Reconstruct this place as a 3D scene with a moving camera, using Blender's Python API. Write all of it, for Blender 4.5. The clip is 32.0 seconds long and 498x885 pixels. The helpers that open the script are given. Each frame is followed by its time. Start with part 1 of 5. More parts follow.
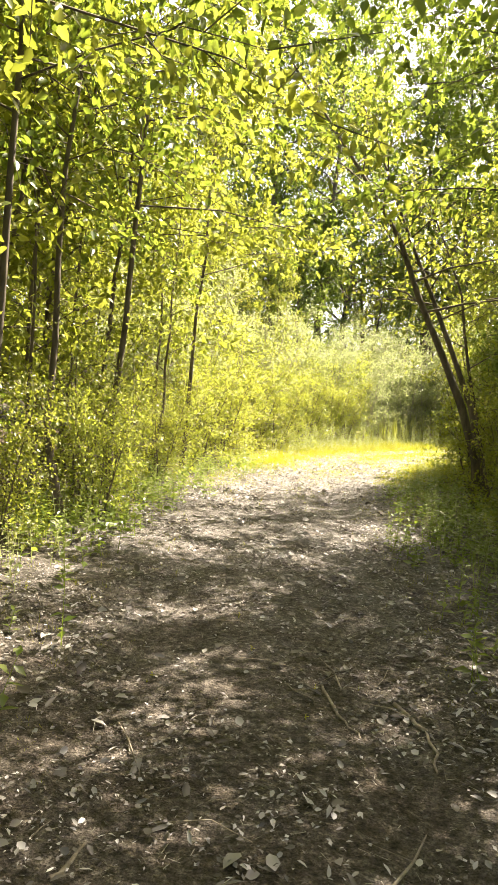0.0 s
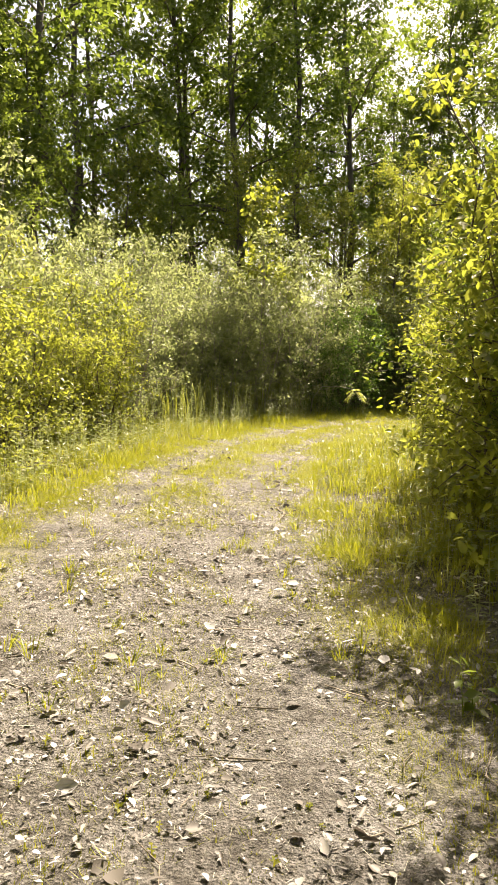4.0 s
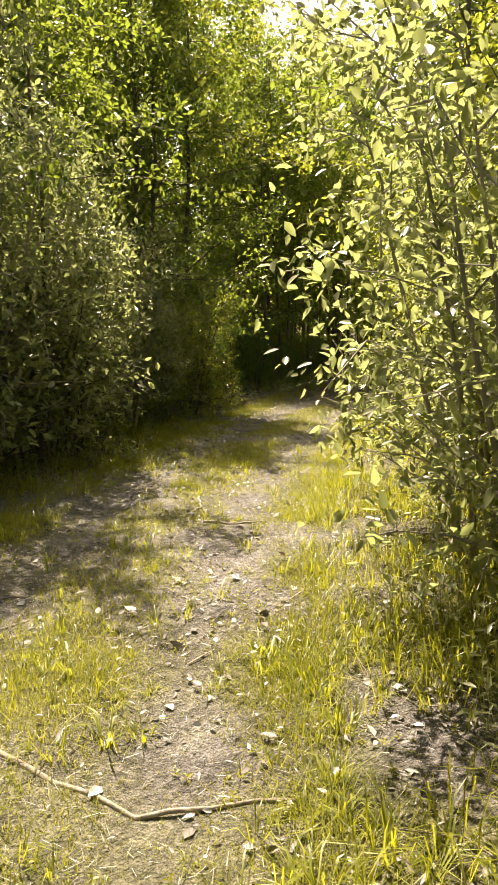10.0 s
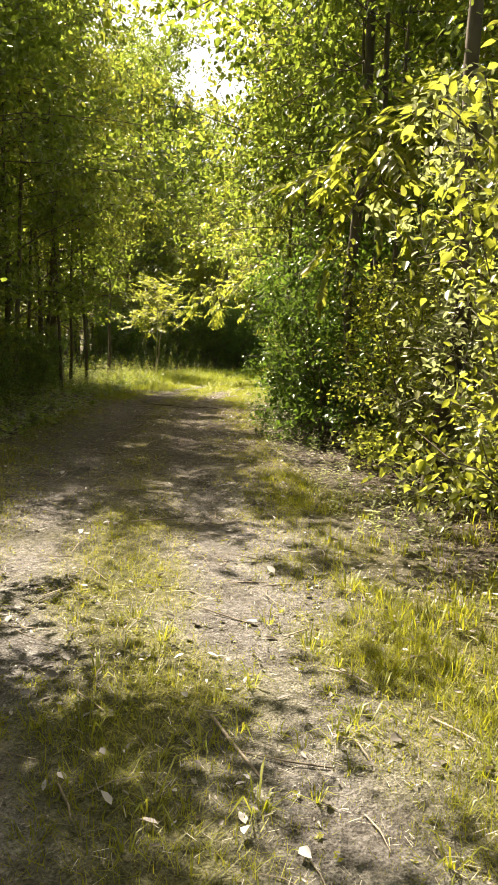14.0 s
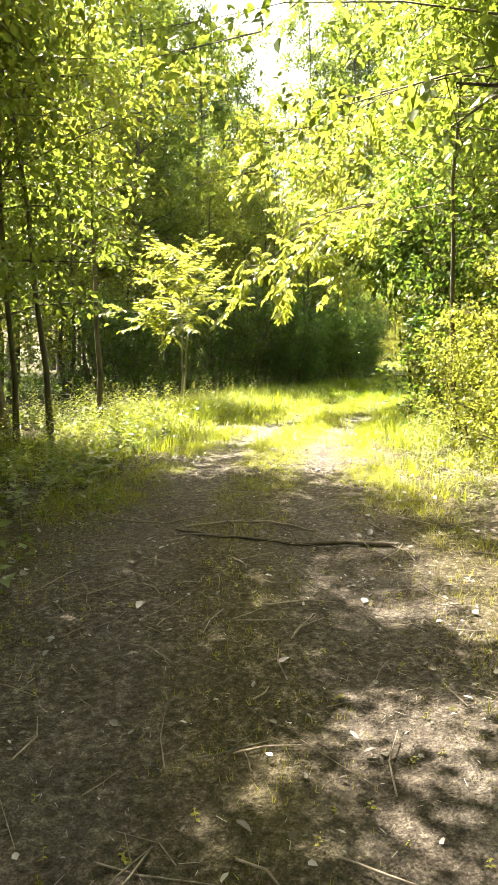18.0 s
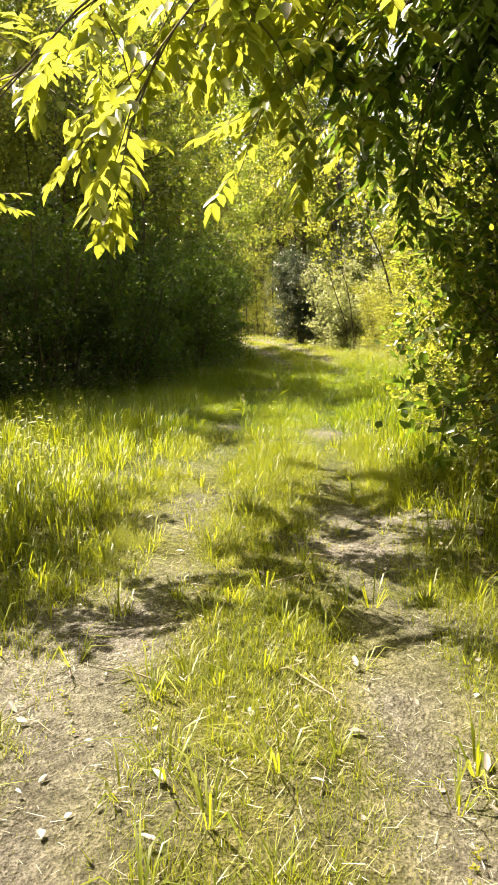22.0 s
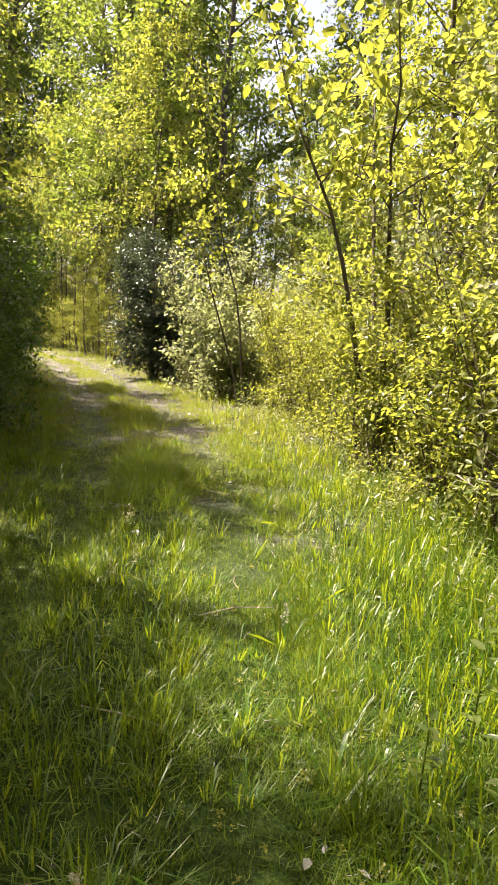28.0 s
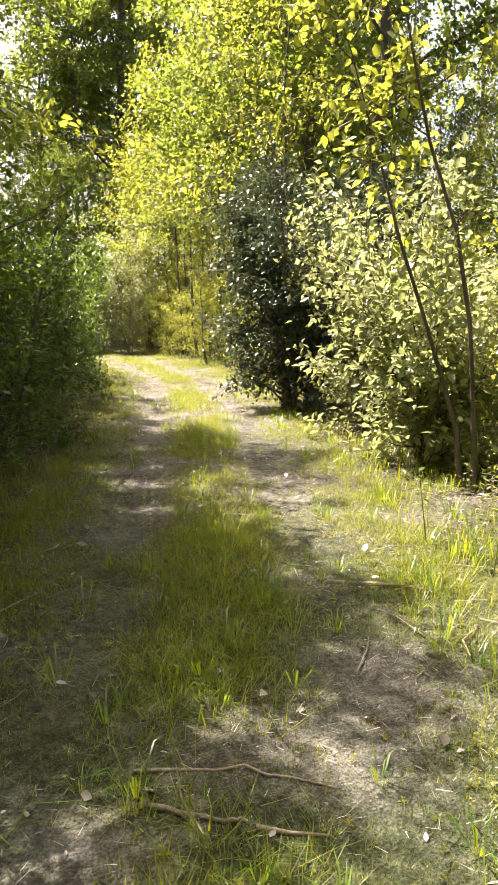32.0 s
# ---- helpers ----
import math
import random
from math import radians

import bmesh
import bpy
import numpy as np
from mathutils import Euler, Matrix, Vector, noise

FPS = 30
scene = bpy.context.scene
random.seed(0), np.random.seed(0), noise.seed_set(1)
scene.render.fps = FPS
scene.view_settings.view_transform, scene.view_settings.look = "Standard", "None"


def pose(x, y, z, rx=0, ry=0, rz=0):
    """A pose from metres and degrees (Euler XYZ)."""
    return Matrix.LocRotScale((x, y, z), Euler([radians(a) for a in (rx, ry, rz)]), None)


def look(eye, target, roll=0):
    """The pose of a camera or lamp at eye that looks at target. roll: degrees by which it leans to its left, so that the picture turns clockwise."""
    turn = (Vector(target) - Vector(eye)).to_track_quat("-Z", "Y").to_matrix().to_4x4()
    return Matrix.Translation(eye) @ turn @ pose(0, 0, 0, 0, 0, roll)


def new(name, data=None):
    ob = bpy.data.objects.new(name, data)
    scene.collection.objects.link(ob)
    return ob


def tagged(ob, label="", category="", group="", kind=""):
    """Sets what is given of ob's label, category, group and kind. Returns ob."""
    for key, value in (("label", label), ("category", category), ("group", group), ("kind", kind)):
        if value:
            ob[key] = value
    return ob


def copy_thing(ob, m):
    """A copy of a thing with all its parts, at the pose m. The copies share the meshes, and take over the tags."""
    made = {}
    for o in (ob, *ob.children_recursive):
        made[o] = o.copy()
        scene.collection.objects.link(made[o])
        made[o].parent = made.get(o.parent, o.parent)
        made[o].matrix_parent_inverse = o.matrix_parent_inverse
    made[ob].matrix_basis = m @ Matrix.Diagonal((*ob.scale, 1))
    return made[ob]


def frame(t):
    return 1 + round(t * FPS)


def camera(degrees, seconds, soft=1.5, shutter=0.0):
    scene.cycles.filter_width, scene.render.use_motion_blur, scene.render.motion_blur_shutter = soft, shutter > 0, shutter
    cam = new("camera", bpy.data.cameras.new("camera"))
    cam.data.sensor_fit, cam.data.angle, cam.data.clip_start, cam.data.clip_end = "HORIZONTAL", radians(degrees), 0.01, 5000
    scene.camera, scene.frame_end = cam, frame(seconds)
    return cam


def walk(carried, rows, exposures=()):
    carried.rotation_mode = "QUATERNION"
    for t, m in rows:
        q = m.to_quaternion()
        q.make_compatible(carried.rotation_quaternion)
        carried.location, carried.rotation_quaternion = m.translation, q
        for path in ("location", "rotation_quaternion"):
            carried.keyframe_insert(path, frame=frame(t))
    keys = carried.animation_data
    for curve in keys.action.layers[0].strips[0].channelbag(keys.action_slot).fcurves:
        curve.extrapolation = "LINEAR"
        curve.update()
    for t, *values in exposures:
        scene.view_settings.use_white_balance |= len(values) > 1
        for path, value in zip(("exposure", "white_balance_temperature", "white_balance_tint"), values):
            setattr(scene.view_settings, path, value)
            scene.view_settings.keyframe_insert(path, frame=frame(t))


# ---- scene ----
# ---- camera and walk ----
PATH = [
    (0.0, pose(-0.677, 0.684, 1.351, 86.38, -4.65, 1.21)),
    (0.5, pose(-0.746, 2.101, 1.351, 84.05, -5.45, 4.33)),
    (1.0, pose(-0.753, 3.480, 1.350, 83.61, -4.24, 2.74)),
    (1.5, pose(-0.747, 4.843, 1.353, 85.00, -2.93, -0.48)),
    (2.0, pose(-0.688, 6.241, 1.353, 85.59, -2.90, -4.69)),
    (2.5, pose(-0.521, 7.696, 1.355, 84.27, -0.03, -10.17)),
    (3.0, pose(-0.388, 9.136, 1.347, 83.83, -2.23, -11.76)),
    (3.5, pose(-0.177, 10.480, 1.339, 84.19, -1.97, -16.26)),
    (5.5, pose(1.446, 15.930, 1.354, 82.96, 0.02, -22.04)),
    (6.0, pose(1.909, 17.275, 1.349, 81.86, 2.21, -24.92)),
    (6.5, pose(2.363, 18.565, 1.349, 84.08, 2.68, -27.77)),
    (7.0, pose(2.881, 19.834, 1.349, 85.09, 2.46, -31.23)),
    (7.5, pose(3.430, 21.043, 1.351, 85.98, 0.69, -34.33)),
    (8.0, pose(4.136, 22.184, 1.359, 86.13, 2.83, -36.87)),
    (8.5, pose(5.032, 23.239, 1.350, 83.32, 4.04, -41.81)),
    (9.0, pose(5.951, 24.269, 1.343, 82.61, 2.02, -48.30)),
    (9.5, pose(6.914, 25.200, 1.346, 82.59, 0.90, -54.48)),
    (10.0, pose(7.928, 26.017, 1.346, 82.22, 0.58, -59.40)),
    (10.5, pose(8.914, 26.804, 1.346, 81.51, 0.13, -63.55)),
    (11.0, pose(9.851, 27.577, 1.348, 81.37, 2.32, -63.74)),
    (11.5, pose(10.826, 28.344, 1.354, 82.05, 3.85, -67.20)),
    (12.0, pose(11.817, 29.005, 1.356, 83.43, 2.90, -71.80)),
    (12.5, pose(12.867, 29.522, 1.359, 82.45, 1.93, -75.86)),
    (13.0, pose(13.920, 29.982, 1.358, 82.26, 2.24, -78.88)),
    (13.5, pose(15.041, 30.499, 1.351, 82.56, 0.49, -81.93)),
    (14.0, pose(16.207, 30.966, 1.347, 82.37, -2.58, -83.77)),
    (14.5, pose(17.435, 31.335, 1.352, 81.02, -0.84, -84.18)),
    (15.0, pose(18.651, 31.644, 1.347, 81.40, -0.47, -82.11)),
    (15.5, pose(19.862, 31.878, 1.347, 81.63, -1.06, -80.95)),
    (17.5, pose(24.750, 33.032, 1.346, 81.87, -0.23, -84.25)),
    (18.0, pose(25.977, 33.406, 1.351, 82.42, 0.55, -82.50)),
    (18.5, pose(27.220, 33.846, 1.353, 82.45, 1.46, -80.24)),
    (19.0, pose(28.464, 34.175, 1.353, 82.05, 1.86, -82.44)),
    (19.5, pose(29.706, 34.359, 1.349, 78.74, 2.86, -86.44)),
    (20.0, pose(30.890, 34.469, 1.347, 78.01, 1.91, -91.32)),
    (20.5, pose(32.047, 34.482, 1.348, 78.86, 2.77, -95.10)),
    (21.0, pose(33.114, 34.461, 1.361, 81.11, 2.12, -97.24)),
    (21.5, pose(34.143, 34.395, 1.353, 80.59, 4.06, -94.90)),
    (22.0, pose(35.156, 34.314, 1.337, 79.89, 1.28, -96.34)),
    (22.5, pose(36.136, 34.183, 1.342, 82.39, 2.53, -97.45)),
    (23.0, pose(37.091, 34.042, 1.347, 82.79, 1.49, -98.06)),
    (23.5, pose(37.955, 33.890, 1.350, 82.39, 2.01, -99.46)),
    (24.0, pose(38.789, 33.736, 1.350, 81.47, 2.52, -99.89)),
    (24.5, pose(39.618, 33.606, 1.350, 80.79, 1.57, -101.79)),
    (26.5, pose(42.749, 32.714, 1.351, 80.10, -0.79, -102.32)),
    (27.0, pose(43.526, 32.523, 1.349, 80.39, -2.16, -105.48)),
    (27.5, pose(44.261, 32.378, 1.348, 79.82, -2.52, -106.18)),
    (28.0, pose(45.071, 32.250, 1.350, 81.33, -3.66, -106.32)),
    (28.5, pose(45.885, 32.111, 1.351, 81.58, -3.83, -105.49)),
    (29.0, pose(46.671, 31.965, 1.356, 81.55, -1.94, -104.12)),
    (29.5, pose(47.494, 31.782, 1.348, 80.33, -2.30, -104.76)),
    (30.0, pose(48.327, 31.601, 1.350, 82.08, -1.25, -102.21)),
    (30.5, pose(49.221, 31.423, 1.348, 80.44, -0.25, -100.86)),
    (31.0, pose(50.092, 31.239, 1.328, 77.61, 1.36, -98.37)),
    (31.5, pose(51.042, 31.048, 1.340, 80.51, 1.74, -96.57)),
    (32.0, pose(51.925, 30.942, 1.354, 80.29, 0.17, -95.29)),
]
cam = camera(36.7, 32.0, 1.25)
EXPOSURES = [(0.0, 2.38, 7600, 12), (1.0, 2.15, 7400, 12), (3.0, 1.7, 7900, 12), (6.0, 1.5, 8300, 14), (7.5, 1.45, 8900, 15), (9.0, 1.65, 8300, 15), (11.0, 1.75, 8200, 15), (12.0, 1.95, 7500, 15), (14.0, 1.95, 7800, 12), (16.0, 2.4, 8200, 11), (18.0, 2.95, 7400, 9), (19.0, 2.85, 7900, 12), (20.0, 2.4, 8900, 10), (21.0, 2.3, 7800, 12), (23.0, 1.92, 9000, 12), (24.0, 2.1, 8800, 17), (28.0, 1.9, 7400, 20), (30.0, 2.05, 7200, 27), (32.0, 2.2, 7400, 21)]
walk(cam, PATH, EXPOSURES)

# ---- world and sun ----
SUN_YAW, SUN_UP = 45.0, 58.0  # degrees clockwise from +y, degrees above the horizon
world = bpy.data.worlds.new("summer_sky")
scene.world = world
world.use_nodes = True
wn = world.node_tree.nodes
sky = wn.new("ShaderNodeTexSky")
sky.sky_type = "NISHITA"
sky.sun_disc = False
sky.sun_elevation = radians(SUN_UP)
sky.sun_rotation = radians(SUN_YAW)
sky.air_density, sky.dust_density, sky.ozone_density = 0.7, 4.0, 0.2
world.node_tree.links.new(sky.outputs[0], wn["Background"].inputs[0])
wn["Background"].inputs[1].default_value = 0.1
sun_data = bpy.data.lights.new("sun", "SUN")
sun_data.energy = 5.0
sun_data.angle = radians(0.55)
sun_data.color = (1.0, 0.945, 0.85)
sun = new("sun", sun_data)
SUN_WAY = Vector((math.sin(radians(SUN_YAW)) * math.cos(radians(SUN_UP)), math.cos(radians(SUN_YAW)) * math.cos(radians(SUN_UP)), math.sin(radians(SUN_UP))))
sun.matrix_world = look(Vector((20, 30, 0)) + SUN_WAY * 60, (20, 30, 0))


# ---- materials ----
def material(name, build):
    m = bpy.data.materials.new(name)
    m.use_nodes = True
    nt = m.node_tree
    nt.nodes.clear()
    out = nt.nodes.new("ShaderNodeOutputMaterial")

    def node(kind, **values):
        n = nt.nodes.new(kind)
        for key, value in values.items():
            n.inputs[key.replace("_", " ")].default_value = value
        return n

    def link(a, b):
        nt.links.new(a, b)

    shader = build(node, link)
    link(shader, out.inputs["Surface"])
    return m


def ramp(node, link, source, stops):
    r = node("ShaderNodeValToRGB")
    el = r.color_ramp.elements
    while len(el) < len(stops):
        el.new(0.5)
    for e, (at, col) in zip(el, stops):
        e.position, e.color = at, (*col, 1)
    link(source, r.inputs[0])
    return r.outputs[0]


def leaf_material(name, dark, mid, light, through_col, through_amount=0.45, rough=0.38):
    """A leaf: a waxy upper face, and light that shines through it."""
    def build(node, link):
        geo, info = node("ShaderNodeNewGeometry"), node("ShaderNodeObjectInfo")
        tex = node("ShaderNodeTexCoord")
        nz = node("ShaderNodeTexNoise", Scale=1.3, Detail=2.0)
        link(tex.outputs["Object"], nz.inputs["Vector"])
        add = node("ShaderNodeMath")
        add.operation = "MULTIPLY_ADD"
        link(nz.outputs["Fac"], add.inputs[0])
        add.inputs[1].default_value = 0.7
        sub = node("ShaderNodeMath")
        sub.operation = "MULTIPLY_ADD"
        link(geo.outputs["Random Per Island"], sub.inputs[0])
        sub.inputs[1].default_value = 0.7
        sub.inputs[2].default_value = -0.2
        link(sub.outputs[0], add.inputs[2])
        col = ramp(node, link, add.outputs[0], [(0.1, dark), (0.5, mid), (0.95, light)])
        hsv = node("ShaderNodeHueSaturation")
        vary = node("ShaderNodeMapRange")
        link(info.outputs["Random"], vary.inputs[0])
        vary.inputs[3].default_value, vary.inputs[4].default_value = 0.482, 0.516
        link(vary.outputs[0], hsv.inputs["Hue"])
        link(col, hsv.inputs["Color"])
        p = node("ShaderNodeBsdfPrincipled", Roughness=rough)
        p.inputs["Specular IOR Level"].default_value = 0.45
        link(hsv.outputs[0], p.inputs["Base Color"])
        t = node("ShaderNodeBsdfTranslucent")
        mixc = node("ShaderNodeMixRGB", Fac=0.35)
        mixc.inputs[1].default_value = (*through_col, 1)
        link(hsv.outputs[0], mixc.inputs[2])
        link(mixc.outputs[0], t.inputs["Color"])
        mix = node("ShaderNodeMixShader", Fac=through_amount)
        link(p.outputs[0], mix.inputs[1])
        link(t.outputs[0], mix.inputs[2])
        return mix.outputs[0]
    return material(name, build)


# Sunlit leaf copy: the brightness of sun on leaves is put into its colour.
LEAF_SUN = leaf_material("leaf_sunlit_yellow_green", (0.05, 0.08, 0.018), (0.125, 0.16, 0.04), (0.29, 0.30, 0.12), (0.52, 0.56, 0.06), 0.55, 0.3)
LEAF_MID = leaf_material("leaf_green", (0.04, 0.075, 0.018), (0.085, 0.13, 0.032), (0.20, 0.235, 0.085), (0.36, 0.47, 0.05), 0.48, 0.3)
LEAF_GREY = leaf_material("leaf_grey_green", (0.085, 0.11, 0.05), (0.17, 0.19, 0.095), (0.36, 0.36, 0.22), (0.45, 0.52, 0.18), 0.54, 0.28)
# Shaded leaf copy: the gloom under trees is put into its dark colour.
LEAF_SHADE = leaf_material("leaf_shaded_green", (0.022, 0.058, 0.018), (0.048, 0.098, 0.027), (0.12, 0.175, 0.06), (0.24, 0.40, 0.035), 0.4, 0.28)
LEAF_BLUE = leaf_material("leaf_blue_green", (0.028, 0.05, 0.032), (0.055, 0.085, 0.05), (0.12, 0.16, 0.10), (0.12, 0.16, 0.05), 0.2, 0.3)
GRASS = leaf_material("grass_blade", (0.075, 0.10, 0.014), (0.155, 0.168, 0.022), (0.31, 0.31, 0.075), (0.55, 0.555, 0.025), 0.48, 0.4)
GRASS_MEADOW = leaf_material("meadow_grass_blade", (0.045, 0.08, 0.01), (0.11, 0.15, 0.018), (0.26, 0.29, 0.07), (0.51, 0.56, 0.025), 0.48, 0.4)
GRASS_LUSH = leaf_material("lush_grass_blade", (0.012, 0.06, 0.004), (0.04, 0.118, 0.008), (0.15, 0.235, 0.035), (0.46, 0.55, 0.02), 0.46, 0.36)
STRAW = leaf_material("dry_grass", (0.20, 0.19, 0.15), (0.36, 0.35, 0.29), (0.56, 0.55, 0.49), (0.40, 0.38, 0.26), 0.25, 0.5)
REED = leaf_material("reed_blade", (0.09, 0.12, 0.03), (0.17, 0.19, 0.05), (0.30, 0.29, 0.12), (0.45, 0.46, 0.06), 0.4, 0.45)
LITTER = leaf_material("fallen_leaf", (0.05, 0.042, 0.036), (0.2, 0.185, 0.172), (0.56, 0.55, 0.555), (0.25, 0.19, 0.14), 0.12, 0.5)


def bark(name, a, b, scale=14.0):
    def build(node, link):
        tex = node("ShaderNodeTexCoord")
        mp = node("ShaderNodeMapping")
        mp.inputs["Scale"].default_value = (1, 1, 0.25)
        link(tex.outputs["Object"], mp.inputs["Vector"])
        nz = node("ShaderNodeTexNoise", Scale=scale, Detail=6.0, Roughness=0.65)
        link(mp.outputs[0], nz.inputs["Vector"])
        big = node("ShaderNodeTexNoise", Scale=1.7, Detail=2.0)
        link(tex.outputs["Object"], big.inputs["Vector"])
        mixv = node("ShaderNodeMath")
        mixv.operation = "MULTIPLY_ADD"
        link(big.outputs["Fac"], mixv.inputs[0])
        mixv.inputs[1].default_value = 0.5
        link(nz.outputs["Fac"], mixv.inputs[2])
        col = ramp(node, link, mixv.outputs[0], [(0.45, a), (0.95, b)])
        p = node("ShaderNodeBsdfPrincipled", Roughness=0.85)
        link(col, p.inputs["Base Color"])
        bump = node("ShaderNodeBump", Strength=0.6, Distance=0.02)
        link(nz.outputs["Fac"], bump.inputs["Height"])
        link(bump.outputs[0], p.inputs["Normal"])
        return p.outputs[0]
    return material(name, build)


BARK = bark("bark_grey_brown", (0.035, 0.028, 0.02), (0.16, 0.13, 0.10))
BARK_PALE = bark("bark_pale_grey", (0.12, 0.11, 0.09), (0.34, 0.31, 0.26))
STICK = bark("dead_wood", (0.09, 0.07, 0.05), (0.36, 0.31, 0.25), 30.0)


def ground_build(node, link):
    tex = node("ShaderNodeTexCoord")
    attr = node("ShaderNodeAttribute")
    attr.attribute_name = "cover"
    sep = node("ShaderNodeSeparateColor")
    link(attr.outputs["Color"], sep.inputs[0])
    fine = node("ShaderNodeTexNoise", Scale=28.0, Detail=8.0, Roughness=0.7)
    mid = node("ShaderNodeTexNoise", Scale=2.6, Detail=5.0, Roughness=0.6)
    big = node("ShaderNodeTexNoise", Scale=0.5, Detail=3.0)
    grain = node("ShaderNodeTexVoronoi", Scale=85.0)
    for n in (fine, mid, big, grain):
        link(tex.outputs["Object"], n.inputs["Vector"])
    soil_in = node("ShaderNodeMath")
    soil_in.operation = "MULTIPLY_ADD"
    link(fine.outputs["Fac"], soil_in.inputs[0])
    soil_in.inputs[1].default_value = 0.6
    half = node("ShaderNodeMath")
    half.operation = "MULTIPLY"
    link(mid.outputs["Fac"], half.inputs[0])
    half.inputs[1].default_value = 0.45
    link(half.outputs[0], soil_in.inputs[2])
    soil = ramp(node, link, soil_in.outputs[0], [(0.34, (0.042, 0.038, 0.035)), (0.48, (0.15, 0.14, 0.13)), (0.6, (0.27, 0.262, 0.256)), (0.74, (0.46, 0.455, 0.455))])
    moss = ramp(node, link, soil_in.outputs[0], [(0.3, (0.045, 0.05, 0.012)), (0.5, (0.11, 0.112, 0.034)), (0.62, (0.21, 0.20, 0.085)), (0.8, (0.34, 0.31, 0.18))])
    # Duff, made darker and warmer so that it also carries the tunnel's shade.
    duff_shade = ramp(node, link, fine.outputs["Fac"], [(0.34, (0.022, 0.017, 0.012)), (0.52, (0.09, 0.068, 0.048)), (0.72, (0.32, 0.265, 0.215))])
    m1 = node("ShaderNodeMixRGB")
    edge = node("ShaderNodeMath")
    edge.operation = "MULTIPLY_ADD"
    link(mid.outputs["Fac"], edge.inputs[0])
    edge.inputs[1].default_value = 1.2
    shift = node("ShaderNodeMath")
    shift.operation = "MULTIPLY_ADD"
    link(sep.outputs[1], shift.inputs[0])
    shift.inputs[1].default_value = 2.0
    shift.inputs[2].default_value = -1.1
    link(shift.outputs[0], edge.inputs[2])
    edge.use_clamp = True
    link(edge.outputs[0], m1.inputs[0])
    link(soil, m1.inputs[1])
    link(moss, m1.inputs[2])
    m2 = node("ShaderNodeMixRGB")
    link(sep.outputs[0], m2.inputs[0])
    link(m1.outputs[0], m2.inputs[1])
    link(duff_shade, m2.inputs[2])
    lush = ramp(node, link, fine.outputs["Fac"], [(0.3, (0.012, 0.032, 0.004)), (0.5, (0.035, 0.075, 0.008)), (0.72, (0.10, 0.14, 0.03))])
    m3 = node("ShaderNodeMixRGB")
    link(sep.outputs[2], m3.inputs[0])
    link(m2.outputs[0], m3.inputs[1])
    link(lush, m3.inputs[2])
    speck = node("ShaderNodeTexNoise", Scale=110.0, Detail=3.0, Roughness=0.8)
    link(tex.outputs["Object"], speck.inputs["Vector"])
    spr = ramp(node, link, speck.outputs["Fac"], [(0.36, (0.45, 0.45, 0.45)), (0.5, (0.95, 0.95, 0.95)), (0.66, (1.35, 1.33, 1.28))])
    m4 = node("ShaderNodeMixRGB", Fac=0.9)
    m4.blend_type = "MULTIPLY"
    link(m3.outputs[0], m4.inputs[1])
    link(spr, m4.inputs[2])
    p = node("ShaderNodeBsdfPrincipled", Roughness=0.92)
    p.inputs["Specular IOR Level"].default_value = 0.2
    link(m4.outputs[0], p.inputs["Base Color"])
    mixh = node("ShaderNodeMath")
    mixh.operation = "MULTIPLY_ADD"
    link(grain.outputs["Distance"], mixh.inputs[0])
    mixh.inputs[1].default_value = 0.3
    link(fine.outputs["Fac"], mixh.inputs[2])
    bump = node("ShaderNodeBump", Strength=1.0, Distance=0.05)
    link(mixh.outputs[0], bump.inputs["Height"])
    link(bump.outputs[0], p.inputs["Normal"])
    return p.outputs[0]


GROUND = material("forest_soil", ground_build)


# ---- mesh helpers ----
def mesh_np(name, verts, faces, mat):
    """A mesh from vertex and face arrays (a list of arrays, each with one number of corners)."""
    me = bpy.data.meshes.new(name)
    verts = np.asarray(verts, dtype=np.float32)
    me.vertices.add(len(verts))
    me.vertices.foreach_set("co", verts.ravel())
    faces = [np.asarray(f, dtype=np.int32) for f in faces if len(f)]
    me.loops.add(sum(f.size for f in faces))
    me.loops.foreach_set("vertex_index", np.concatenate([f.ravel() for f in faces]))
    starts, at = [], 0
    for f in faces:
        starts.append(at + np.arange(len(f), dtype=np.int32) * f.shape[1])
        at += f.size
    me.polygons.add(sum(len(f) for f in faces))
    me.polygons.foreach_set("loop_start", np.concatenate(starts))
    me.update(calc_edges=True)
    me.materials.append(mat)
    return me


def unit(v):
    return v / np.maximum(np.linalg.norm(v, axis=-1, keepdims=True), 1e-9)


def leaf_mesh(P, D, U, length, width, simple=False):
    """Leaves at P that point along D with their faces towards U: folded along the midrib, two quads each (simple: two triangles)."""
    n = len(P)
    D = unit(D)
    S = unit(np.cross(D, U))
    N = np.cross(S, D)
    l, w = np.broadcast_to(length, n)[:, None], np.broadcast_to(width, n)[:, None]
    base = np.arange(n)[:, None]
    if simple:
        V = np.stack([P, P + D * l * 0.45 - S * w * 0.5 + N * w * 0.12, P + D * l - N * l * 0.1, P + D * l * 0.45 + S * w * 0.5 + N * w * 0.12], 1)
        F = np.concatenate([base * 4 + np.array([[0, 2, 1]]), base * 4 + np.array([[0, 3, 2]])])
    else:
        a, b = P + D * l * 0.3 + N * w * 0.1, P + D * l * 0.68 + N * w * 0.04
        V = np.stack([P, a - S * w * 0.5, b - S * w * 0.38, P + D * l - N * l * 0.12, b + S * w * 0.38, a + S * w * 0.5], 1)
        F = np.concatenate([base * 6 + np.array([[0, 3, 2, 1]]), base * 6 + np.array([[0, 5, 4, 3]])])
    return V.reshape(-1, 3), F


